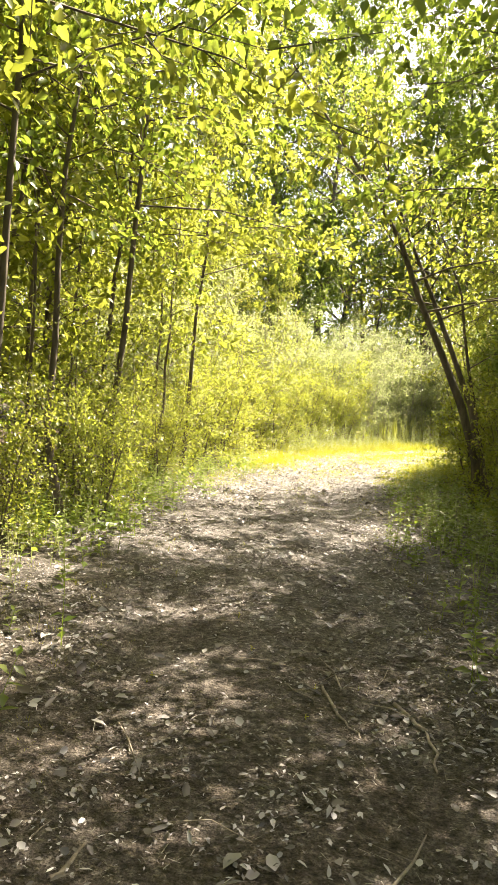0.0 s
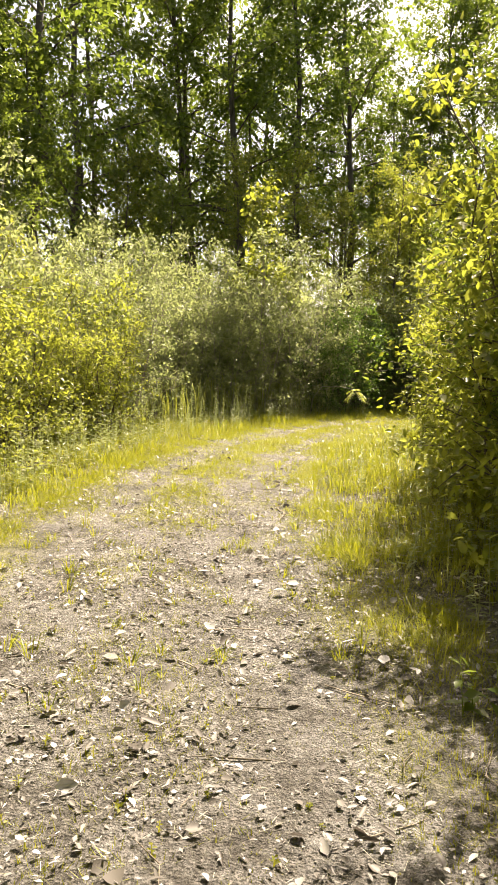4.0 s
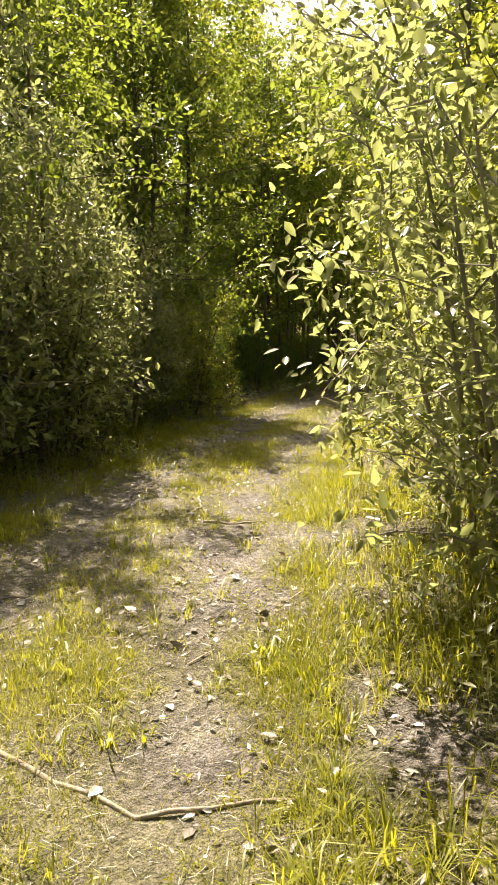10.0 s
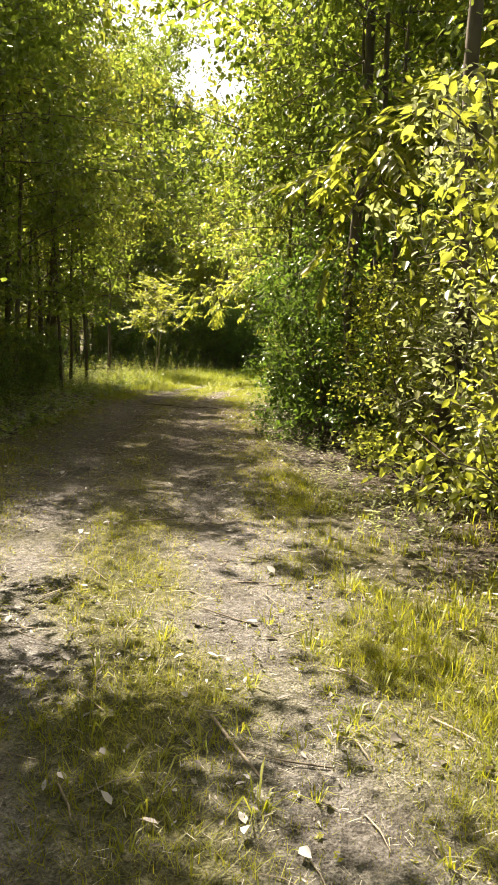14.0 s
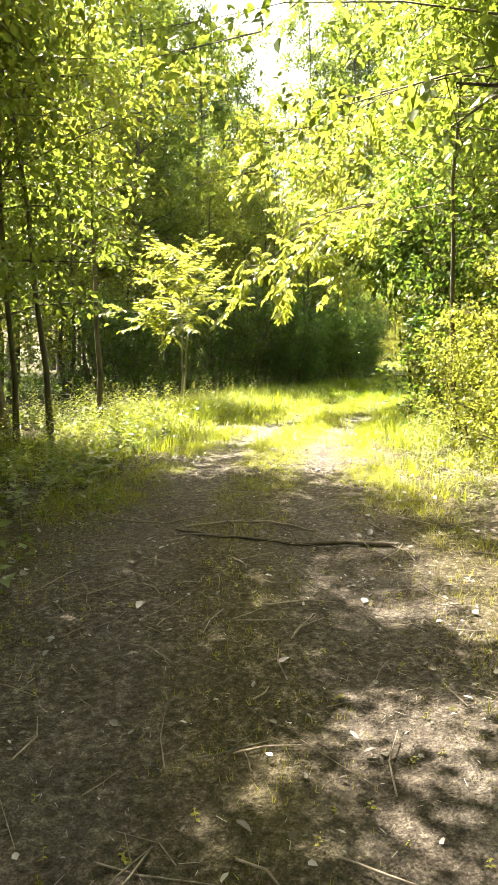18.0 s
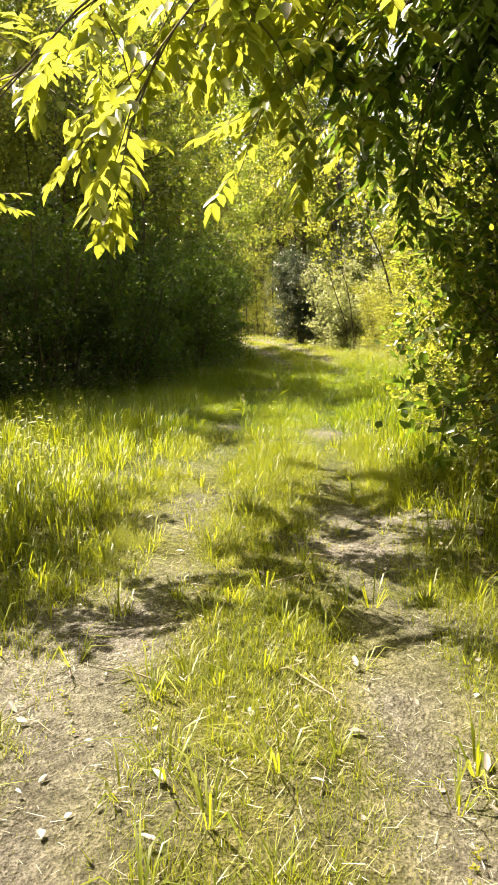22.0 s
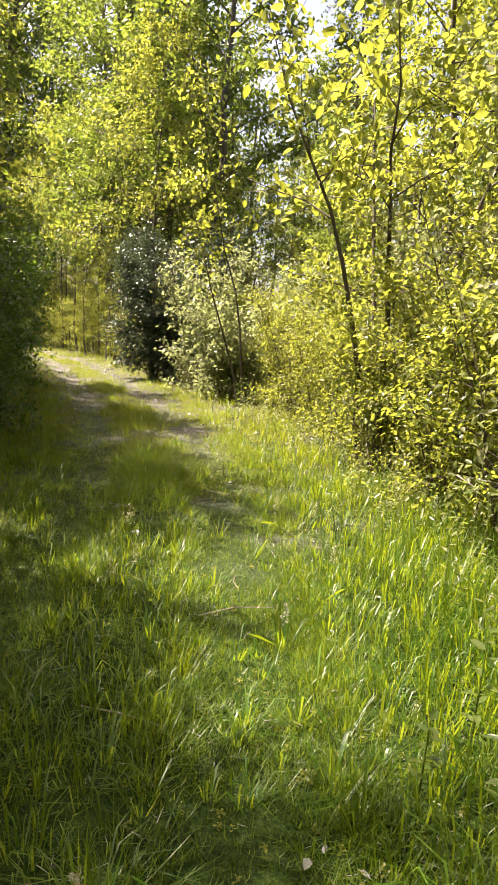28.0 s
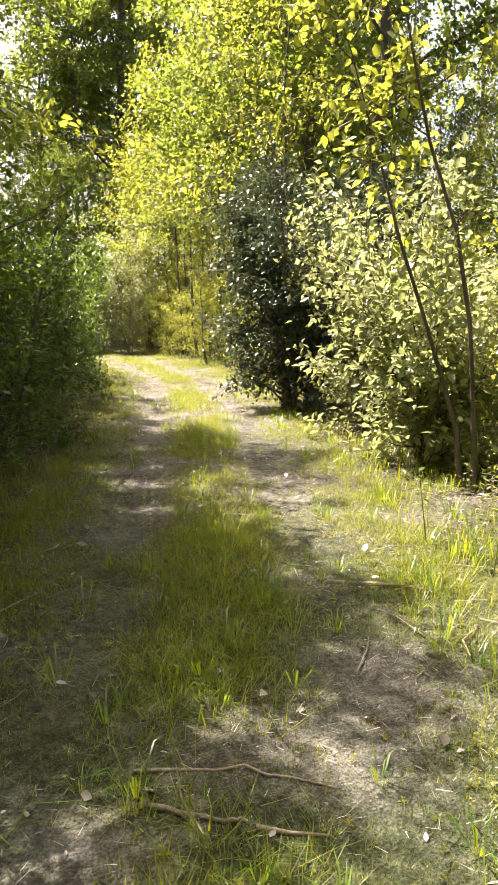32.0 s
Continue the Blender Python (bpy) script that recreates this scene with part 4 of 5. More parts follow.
for x, y, size, turn in ((70.4, 29.7, 0.45, 1.0), (72.4, 30.2, 0.5, 3.0), (53.6, 27.2, 1.0, 2.0), (55.8, 26.8, 1.05, 4.0)):
    place(GOLDS[int(x) % 2], x, y, size, turn)
# A dense tree added up-sun to keep sun flecks off the track.
for x, y, size, turn in ((34.8, 38.1, 1.1, 0.9),):
    place(GREENS[int(x) % 2], x, y, size, turn)
for x, y, size, turn in ((26.0, 30.5, 2.1, 2.4), (23.2, 30.0, 2.0, 5.1), (31.0, 30.7, 1.8, 0.3)):
    place(ARCHED[0], x, y, size, turn)
for x, y, size, turn in ((50.2, 29.1, 0.6, 0.3), (51.7, 28.9, 0.65, 2.0), (50.9, 28.6, 0.75, 4.0), (53.3, 28.6, 0.6, 1.1), (54.5, 28.4, 0.68, 2.9), (55.8, 28.3, 0.7, 5.0), (57.2, 27.9, 0.85, 0.8), (54.0, 27.7, 0.9, 3.6)):
    place(SHRUBS[int(x) % 3], x, y, size, turn)
row(LEFT, 2, 8, 1, YOUNG, 1.6, 8.6, (1.15, 1.45), 0.6)
row(LEFT, 12, 16, 1, DARKS + SHRUBS, 1.5, 6.6, (0.8, 1.1), 0.6)
row(LEFT, 12, 17, 1, DARKS, 1.6, 10.0, (1.2, 1.5), 0.8)
for x, y, size, turn in ((11.3, 26.5, 1.05, 0.2), (12.4, 27.0, 1.1, 1.5), (13.7, 27.2, 1.1, 3.1)):
    place(GREYS[int(x) % 2], x, y, size, turn)
# arches of the tree tunnel
for x, y, size, turn in ((27.4, 36.4, 1.35, 0.5), (30.6, 37.2, 1.35, 1.9), (26.6, 30.3, 1.5, 4.4), (29.4, 31.0, 1.3, 5.6), (33.8, 31.2, 1.25, 0.9), (19.4, 35.0, 1.2, 3.1), (35.4, 37.3, 1.1, 1.0), (42.8, 29.6, 1.9, 2.0), (45.4, 28.7, 1.9, 4.0)):
    place(ARCHED[int(x) % 2], x, y, size, turn)
# leafy growth where the track bends away
for k in range(9):
    place((SHRUBS + GREYS)[k % 5], 79 + 0.6 * (k % 3), 29.8 + 1.0 * k, 1.3, k * 1.1)
# woods beyond the second bend
# The arching trees are added up-sun so that their shade covers the track.
place(ARCHED[0], 13.7, 32.1, 0.85, 1.5)
place(ARCHED[0], 50.4, 34.2, 0.68, 1.7)
place(ARCHED[1], 56.2, 34.3, 0.9, 0.4)
place(ARCHED[0], 59.4, 34.4, 0.9, 2.4)
place(ARCHED[1], 57.8, 34.0, 0.95, 4.4)
place(ARCHED[0], 61.5, 34.3, 1.0, 5.4)
place(TALLS[0], 44.5, 28.6, 0.75, 1.2)
place(TALLS[1], 47.0, 28.0, 0.75, 3.2)
for k in range(7):
    place(GOLDS[k % 2], 35.8 + 1.75 * k, 42.8 + 0.7 * (k % 2), 1.3 + 0.08 * (k % 3), k * 1.9)
    place(GOLDS[k % 2], 44.6 + 1.2 * k, 40.6 + 0.5 * (k % 2), 1.05 + 0.07 * (k % 3), k * 2.3)
# the far end, where the track bends out of sight
for k in range(9):
    place(GREENS[k % 2], 84 + 1.5 * (k % 3), 30 + 1.6 * k, 1.0, k * 1.3)
    place(TALLS[k % 2], 87 + 2.5 * (k % 2), 26 + 2.4 * k, 1.0, k * 1.7)
    place(TALLS[k % 2], 53.0 + 2.0 * k, 46.0 + 1.2 * (k % 3), 1.2, k * 2.1)


def build_far_woods(n, per, seed):
    """The crowns of the woods further off, as loose leaf masses on thin trunks, with undergrowth below them."""
    g = np.random.default_rng(seed)
    P, wood = [], Wood()
    while len(P) < n:
        x, y = g.uniform(-26, 106), g.uniform(-18, 64)
        e = min(edge_gap(x, y, LEFT), edge_gap(x, y, RIGHT))
        if e < 8 or e > 26 or sunny(x, y):
            continue
        h, r = g.uniform(10, 19), g.uniform(1.6, 3.0)
        c = g.normal(0, 1, (per, 3)) * np.array([r * 0.6, r * 0.6, h * 0.24]) + np.array([x, y, h * 0.55])
        c[:, 2] = np.clip(c[:, 2], 0.3, h)
        P.append(c)
        wood.tube([(x, y, -0.1), (x + g.normal(0, 0.3), y + g.normal(0, 0.3), h * 0.5), (x, y, h * 0.9)], [0.14, 0.1, 0.03], 5)
    P = np.concatenate(P)
    k = len(P)
    D, U = g.normal(0, 1, (k, 3)) - np.array([0, 0, 0.3]), np.array([0, 0, 1.0]) + g.normal(0, 0.6, (k, 3))
    s = g.uniform(0.6, 1.3, k)
    V, F = leaf_mesh(P, D, U, 0.23 * s, 0.14 * s, True)
    ob = tagged(new("far_woods"), "dense green woods behind the trackside growth", "woods", kind="stuff")
    tagged(part("trunks", wood.mesh("far_trunks", BARK), ob), kind="stuff")
    tagged(part("foliage", mesh_np("far_leaves", V, [F], LEAF_MID), ob), kind="stuff")


def build_undergrowth(n, seed):
    """Low leafy growth between the trees, off the track."""
    g = np.random.default_rng(seed)
    x, y = g.uniform(-16, 100, n), g.uniform(-8, 52, n)
    e = np.minimum(edge_gap(x, y, LEFT), edge_gap(x, y, RIGHT))
    u, d = track_at(x, y)
    keep = (np.abs(d) > 4.2) & (e > 1.8) & (e < 11)
    x, y = x[keep], y[keep]
    k = len(x)
    top = 2.2 + 1.3 * np.sin(x * 0.9 + 2 * np.sin(y * 0.5)) * np.sin(y * 0.8)
    P = np.stack([x, y, g.uniform(0.03, 1, k) * top], -1)
    D, U = g.normal(0, 1, (k, 3)) - np.array([0, 0, 0.2]), np.array([0, 0, 1.0]) + g.normal(0, 0.5, (k, 3))
    s = g.uniform(0.6, 1.3, k)
    V, F = leaf_mesh(P, D, U, 0.13 * s, 0.075 * s, True)
    tagged(new("undergrowth", mesh_np("undergrowth", V, [F], LEAF_MID)), "thick leafy undergrowth between the trees", "undergrowth", kind="stuff")


build_far_woods(310, 720, 77)
build_undergrowth(300000, 78)

# ---- plants with a place of their own ----
def hero(kind, label, x, y, wood_mat, leaf_mat, turn=0.0, **how):
    ob = plant(kind, label, "tree" if "tree" in kind or kind == "sapling" else "shrub", wood_mat, leaf_mat, **how)
    ob.matrix_basis = pose(x, y, float(ground_z(x, y)), 0, 0, turn)
    return ob


hero("leaning_tree", "dark thin tree leaning over the track", 2.3, 10.8, BARK, LEAF_SUN, seed=201, height=5.6, r0=0.07, spread=0.0, lean=(-3.0, -0.2), crown=(0.45, 1.0), limbs=18, limb=1.7,
     rise=0.4, twigs=7, leaves=8, leaf=(0.08, 0.046), twig=0.5)
hero("leaning_tree", "dark thin tree leaning over the track", 2.6, 11.2, BARK, LEAF_SUN, seed=202, height=5.6, r0=0.055, spread=0.0, lean=(-2.2, 0.3), crown=(0.45, 1.0), limbs=18, limb=1.7,
     rise=0.4, twigs=7, leaves=8, leaf=(0.08, 0.046), twig=0.5)
hero("leaning_tree", "thin tree with a slanting dark stem among leaves", 3.0, 12.6, BARK, LEAF_SUN, seed=203, height=5.0, r0=0.04, spread=0.0, lean=(-1.4, 0.2), crown=(0.4, 1.0), limbs=16, limb=1.2,
     rise=0.4, twigs=6, leaves=8, leaf=(0.09, 0.05), twig=0.45)
hero("thin_tree", "slender tree with a dark slanting trunk", -3.7, 10.4, BARK, LEAF_MID, seed=204, height=7, r0=0.055, spread=0.0, lean=(0.8, 0.2), crown=(0.45, 1.0), limbs=22, limb=1.6,
     rise=0.4, twigs=6, leaves=12, leaf=(0.1, 0.06), twig=0.5)
hero("thin_tree", "slender tree with a dark straight trunk", -3.9, 8.9, BARK, LEAF_MID, seed=205, height=6.5, r0=0.04, spread=0.0, lean=(0.1, 0.2), crown=(0.45, 1.0), limbs=20, limb=1.4,
     rise=0.4, twigs=6, leaves=12, leaf=(0.1, 0.06), twig=0.5)
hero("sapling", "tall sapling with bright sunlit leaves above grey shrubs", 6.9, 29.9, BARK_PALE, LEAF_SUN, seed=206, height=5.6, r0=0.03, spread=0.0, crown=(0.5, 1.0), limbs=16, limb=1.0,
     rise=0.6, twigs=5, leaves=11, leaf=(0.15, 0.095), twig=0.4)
hero("forest_tree", "tall tree with a thick dark trunk", 36.0, 38.3, BARK, LEAF_MID, seed=207, height=12, r0=0.15, spread=0.0, crown=(0.28, 1.0), limbs=30, limb=2.6,
     rise=0.4, twigs=8, leaves=16, leaf=(0.15, 0.09), twig=0.8, simple=True)
hero("thin_tree", "slender tree with a dark straight trunk", 37.9, 37.5, BARK, LEAF_MID, seed=208, height=6, r0=0.05, spread=0.0, crown=(0.4, 1.0), limbs=18, limb=1.3,
     rise=0.4, twigs=6, leaves=11, leaf=(0.11, 0.065), twig=0.45)
hero("forked_tree", "thin forked tree with yellow-green leaves", 40.5, 36.65, BARK_PALE, LEAF_SUN, seed=209, height=3.5, stems=2, spread=0.2, r0=0.04, crown=(0.55, 1.0), limbs=12, limb=1.4,
     rise=0.3, twigs=7, leaves=13, leaf=(0.13, 0.055), twig=0.5, pinnate=True, droop=0.3)
hero("forest_tree", "tall tree with a straight grey trunk", 32.3, 31.2, BARK, LEAF_MID, seed=210, height=11, r0=0.14, spread=0.0, crown=(0.2, 1.0), limbs=30, limb=2.4,
     rise=0.35, twigs=8, leaves=16, leaf=(0.14, 0.08), twig=0.7, simple=True)
# The second tree gets the darker leaf colour in place of canopy shade.
for x, y, tip, seed, tall, leaf_mat in ((37.6, 30.8, (0.5, 0.9), 212, 8.4, LEAF_MID), (40.0, 31.0, (0.4, 1.2), 223, 6.4, LEAF_SHADE), (43.4, 30.2, (0.0, 1.6), 224, 8.6, LEAF_MID), (44.6, 30.0, (0.2, 1.4), 225, 8.0, LEAF_SUN)):
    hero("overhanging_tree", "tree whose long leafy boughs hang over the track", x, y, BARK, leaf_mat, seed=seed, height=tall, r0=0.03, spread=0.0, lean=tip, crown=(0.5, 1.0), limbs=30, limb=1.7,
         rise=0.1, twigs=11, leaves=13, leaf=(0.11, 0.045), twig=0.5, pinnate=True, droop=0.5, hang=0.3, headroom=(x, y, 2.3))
for x, y, turn in ((33.0, 37.1, 0.4), (35.0, 37.6, 2.1)):
    place(ARCHED[1], x, y, 1.0, turn)
hero("round_bush", "pale leafy bush at the mouth of the tree tunnel", 14.2, 32.3, BARK, LEAF_GREY, seed=222, height=2.4, stems=6, spread=0.3, r0=0.03, crown=(0.05, 1.0), limbs=11, limb=0.8,
     rise=0.4, twigs=5, leaves=14, leaf=(0.085, 0.045), twig=0.32, simple=True)
hero("forked_tree", "dark forked tree rising out of the shady shrubs", 48.8, 34.7, BARK, LEAF_MID, seed=227, height=5.6, stems=2, spread=0.14, r0=0.075, crown=(0.5, 1.0), limbs=14, limb=1.6,
     rise=0.3, twigs=7, leaves=13, leaf=(0.11, 0.062), twig=0.5)
hero("forked_tree", "dark forked tree behind shrubs", 50.5, 36.2, BARK, LEAF_MID, seed=213, height=6.5, stems=2, spread=0.2, r0=0.1, crown=(0.4, 1.0), limbs=14, limb=1.8,
     rise=0.3, twigs=7, leaves=13, leaf=(0.12, 0.07), twig=0.5, simple=True)
hero("many_stemmed_tree", "bare-stemmed thin tree with several leaning stems", 52.0, 28.8, BARK, LEAF_SUN, seed=214, height=5.2, stems=5, spread=0.3, r0=0.055, crown=(0.6, 1.0), limbs=9, limb=1.1,
     rise=0.4, twigs=5, leaves=9, leaf=(0.11, 0.065), twig=0.4)
hero("sapling", "thin two-stemmed sapling beside the track", 57.5, 28.7, BARK, LEAF_SUN, seed=215, height=5.4, stems=2, spread=0.06, r0=0.032, lean=(0.3, 1.1), crown=(0.5, 1.0), limbs=10, limb=0.8,
     rise=0.5, twigs=5, leaves=8, leaf=(0.1, 0.06), twig=0.35)
hero("round_bush", "big dark green rounded bush at the track's bend", 62.6, 29.25, BARK, LEAF_BLUE, seed=216, height=3.3, stems=9, spread=0.3, r0=0.05, crown=(0.03, 1.0), limbs=16, limb=1.2,
     rise=0.6, twigs=7, leaves=24, leaf=(0.08, 0.045), twig=0.4, simple=True)
hero("round_bush", "pale leafy bush below a dark one", 60.2, 28.7, BARK, LEAF_GREY, seed=217, height=2.6, stems=8, spread=0.3, r0=0.03, crown=(0.05, 1.0), limbs=12, limb=0.7,
     rise=0.4, twigs=5, leaves=11, leaf=(0.1, 0.058), twig=0.34, simple=True)

hero("round_bush", "low pale leafy bush beside a thin sapling", 58.5, 28.6, BARK, LEAF_GREY, seed=218, height=1.8, stems=8, spread=0.34, r0=0.025, crown=(0.05, 1.0), limbs=12, limb=0.6,
     rise=0.4, twigs=5, leaves=11, leaf=(0.1, 0.058), twig=0.3, simple=True)


def build_bough_tree(x, y, ends, top, seed, mat=LEAF_SUN, label="tree whose sunlit boughs hang low over the track"):
    """A tree beside the track whose boughs arch over it and hang down with fronds of paired leaflets."""
    g = np.random.default_rng(seed)
    ob = tagged(new("overhanging_tree"), label, "tree")
    z0 = float(ground_z(x, y))
    fork = np.array([x + 0.05, y + 0.6, z0 + top * 0.72])
    w = Wood()
    w.tube([(x, y, z0 - 0.08), (x, y + 0.15, z0 + top * 0.35), fork], [0.06, 0.05, 0.04], 7)
    part("trunk", w.mesh("bough_trunk", BARK), ob)
    P, D, U = [], [], []
    for ex, ey, ez in ends:
        end = np.array([ex, ey, ez])
        q = np.linspace(0, 1, 9)[:, None]
        high = (fork + end) / 2 + np.array([0, 0, top - (fork[2] + ez) / 2 + 0.5])
        path = fork * (1 - q) ** 2 + high * 2 * q * (1 - q) + end * q ** 2
        w = Wood()
        w.tube(path, 0.022 * (1 - 0.8 * q[:, 0]), 5)
        for k in range(11):
            f = 0.4 + 0.6 * (k + g.uniform(0, 1)) / 11
            b = along(path, min(f, 0.999))
            az = g.uniform(0, 6.283)
            reach = g.uniform(0.35, 0.9)
            tip = b + np.array([math.cos(az) * reach, math.sin(az) * reach, g.uniform(-0.9, 0.05) * (0.6 + 0.5 * f)])
            w.tube([b, (b + tip) / 2 + np.array([0, 0, 0.12]), tip], [0.007, 0.005, 0.002], 3)
            for m in range(4):
                o = along(np.array([b, (b + tip) / 2 + np.array([0, 0, 0.12]), tip]), min(0.3 + 0.7 * m / 4, 0.999))
                td = unit(np.array([math.cos(az), math.sin(az), 0.0]) * 0.6 + g.normal(0, 0.6, 3) + np.array([0, 0, -0.35]))
                n = 11
                t = np.concatenate([np.repeat(np.linspace(0.25, 0.92, 5), 2), [1.0]])
                sd = np.concatenate([np.tile([1.0, -1.0], 5), [0.0]])[:, None]
                across = unit(np.cross(td, [0, 0, 1.0]) + 1e-6)
                P.append(o + np.outer(t * 0.34, td) + np.outer(t ** 2, [0, 0, -0.1]))
                D.append(across * sd * 0.8 + td * 0.6 + np.array([0, 0, -0.45]) + g.normal(0, 0.12, (n, 3)))
                U.append(np.array([0, 0, 1.0]) + g.normal(0, 0.3, (n, 3)))
        part("bough", w.mesh("bough", BARK), ob)
    P, D, U = np.concatenate(P), np.concatenate(D), np.concatenate(U)
    u, d = track_at(P[:, 0], P[:, 1])
    free = P[:, 2] > np.where(np.abs(d) < 0.9, 1.74, 1.5)
    V, F = leaf_mesh(P[free], D[free], U[free], 0.145 * g.uniform(0.7, 1.2, free.sum()), 0.064)
    part("crown", mesh_np("bough_leaves", V, [F], mat), ob)


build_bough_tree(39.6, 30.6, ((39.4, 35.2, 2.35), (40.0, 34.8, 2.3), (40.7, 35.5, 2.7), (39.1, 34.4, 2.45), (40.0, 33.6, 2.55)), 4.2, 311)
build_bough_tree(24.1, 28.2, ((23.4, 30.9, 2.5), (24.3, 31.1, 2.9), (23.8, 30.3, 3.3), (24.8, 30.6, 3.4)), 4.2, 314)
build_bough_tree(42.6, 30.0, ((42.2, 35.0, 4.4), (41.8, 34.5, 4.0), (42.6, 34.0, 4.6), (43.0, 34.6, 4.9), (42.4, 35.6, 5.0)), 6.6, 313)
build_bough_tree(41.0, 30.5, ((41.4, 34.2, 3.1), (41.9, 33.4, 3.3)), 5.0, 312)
# These boughs are coloured dark to look as if they hang in shade.
build_bough_tree(39.9, 30.4, ((40.0, 32.7, 2.4), (39.5, 32.3, 2.3), (40.6, 32.5, 2.3), (40.2, 33.0, 2.8), (40.8, 32.8, 2.9)), 4.4, 315, LEAF_SHADE, "tree beside the track with shade put into its dark leaf colour")

# ---- reed bed ----
def build_reeds(n, seed):
    g = np.random.default_rng(seed)
    line = LEFT[6:9]
    t = g.uniform(0, 1, n)
    a, d = np.where((t < 0.6)[:, None], line[0], line[1]), np.where((t < 0.6)[:, None], line[1] - line[0], line[2] - line[1])
    q = np.where(t < 0.6, t / 0.6, (t - 0.6) / 0.4)[:, None]
    out = np.stack([-d[:, 1], d[:, 0]], -1) / np.linalg.norm(d, axis=1, keepdims=True)
    p = a + d * q + out * g.uniform(0.3, 1.3, n)[:, None]
    clump = np.sin(p[:, 0] * 4.3) * np.sin(p[:, 1] * 3.7)
    p, n = p[clump > -0.35], int((clump > -0.35).sum())
    h = g.uniform(0.45, 1.3, n)
    az = g.uniform(0, 6.283, n)
    o = np.stack([np.cos(az), np.sin(az), np.zeros(n)], -1)
    sd = np.stack([-np.sin(az), np.cos(az), np.zeros(n)], -1) * g.uniform(0.005, 0.011, n)[:, None]
    base = np.stack([p[:, 0], p[:, 1], ground_z(p[:, 0], p[:, 1]) - 0.02], -1)
    up, ln = np.array([0, 0, 1.0]), (g.uniform(0.04, 0.4, n) * h)[:, None]
    mid, tip = base + up * (h * 0.6)[:, None] + o * ln * 0.25, base + up * (h[:, None] - 0.3 * ln) + o * ln
    V = np.stack([base - sd * 0.6, base + sd * 0.6, mid + sd, mid - sd, tip], 1).reshape(-1, 3)
    b = np.arange(n)[:, None] * 5
    tagged(new("reed_bed", mesh_np("reed_bed", V, [b + np.array([[0, 1, 2, 3]]), b + np.array([[3, 2, 4]])], REED)), "tall green and tan reeds at the clearing's edge", "reeds", kind="stuff")


build_reeds(700, 41)


# ---- fallen wood ----
def stick(label, points, r, side=(), name="stick", mat=None):
    """A fallen stick lying on the ground along points (x, y), with side twigs as parts."""
    g = np.random.default_rng(int(abs(points[0][0]) * 100))
    pts = np.array([(x, y, float(ground_z(x, y))) for x, y in points])
    t = np.linspace(0, 1, 4 * (len(pts) - 1) + 1)
    fine = np.stack([np.interp(t, np.linspace(0, 1, len(pts)), pts[:, k]) for k in range(3)], -1)
    fine[1:-1] += g.normal(0, r * 0.9, (len(fine) - 2, 3)) * np.array([1, 1, 0.3])
    fine[:, 2] += r * 0.7
    wood = Wood()
    wood.tube(fine, r * (1 - 0.55 * t) * (1 + g.normal(0, 0.07, len(t))), 7)
    ob = tagged(new(name, wood.mesh(name, mat or STICK)), label, "stick")
    for at, dx, dy, up in side:
        w = Wood()
        o = along(fine, at)
        e = o + np.array([dx, dy, up])
        w.tube([o, (o + e) / 2 + np.array([dy, -dx, 0.03]) * 0.15, e], [r * 0.5, r * 0.38, r * 0.15], 5)
        part("side_twig", w.mesh("side_twig", mat or STICK), ob)
    return ob


stick("long dark fallen branch lying across the track", [(30.88, 33.1), (30.95, 33.8), (31.05, 34.3), (31.28, 34.66)], 0.018, [(0.45, -0.1, 0.4, 0.03), (0.6, 0.3, 0.15, 0.08), (0.7, -0.25, 0.25, 0.05), (0.3, 0.3, 0.2, 0.06)], "fallen_branch", BARK)
stick("grey bent stick on bare ground", [(31.62, 35.4), (31.42, 35.1), (31.5, 34.8), (31.77, 34.45)], 0.010, [(0.5, 0.1, 0.25, 0.02)])
stick("grey stick on bare ground", [(31.35, 34.6), (31.5, 34.3), (31.52, 34.0), (31.36, 33.6)], 0.012, [(0.5, 0.2, -0.2, 0.03)])
stick("short grey stick on bare ground", [(30.93, 34.67), (31.09, 34.5)], 0.012)
stick("short pale stick on bare ground", [(30.6, 34.64), (30.4, 34.6)], 0.01)
stick("thin bent stick on bare ground", [(30.5, 34.11), (30.38, 34.03), (30.28, 34.0)], 0.008)
stick("thin stick on bare ground", [(30.24, 34.67), (30.1, 34.56)], 0.009)
stick("pale curved stick on leaf litter", [(0.04, 4.1), (0.12, 3.8), (0.09, 3.45)], 0.011, [(0.3, -0.2, 0.1, 0.02)])
stick("thin bent stick on leaf litter", [(-0.29, 4.25), (-0.24, 3.9), (-0.17, 3.7)], 0.008)
stick("short pale stick on leaf litter", [(-1.16, 2.66), (-1.1, 2.84)], 0.011)
stick("pale stick lying in trodden grass", [(2.7, 18.32), (2.62, 18.0), (2.5, 17.75)], 0.012, [(0.5, 0.12, 0.05, 0.02)])
stick("pale bent stick on the worn track", [(13.15, 29.62), (12.85, 29.4), (12.7, 29.38), (12.3, 29.12)], 0.011)
stick("dark thin stick on the worn track", [(12.48, 29.12), (12.6, 28.9), (12.7, 28.7)], 0.011)
stick("grey stick across the sunlit track", [(9.5, 27.95), (9.5, 27.35), (9.75, 26.95)], 0.012)
stick("tangled dead twig heap in the grass", [(16.45, 30.62), (16.1, 30.36), (15.96, 30.7)], 0.006, [(0.3, 0.2, -0.1, 0.05), (0.5, -0.25, -0.2, 0.06), (0.5, 0.3, -0.3, 0.05), (0.6, 0.1, 0.25, 0.08), (0.7, -0.2, 0.1, 0.05)], "twig_heap")
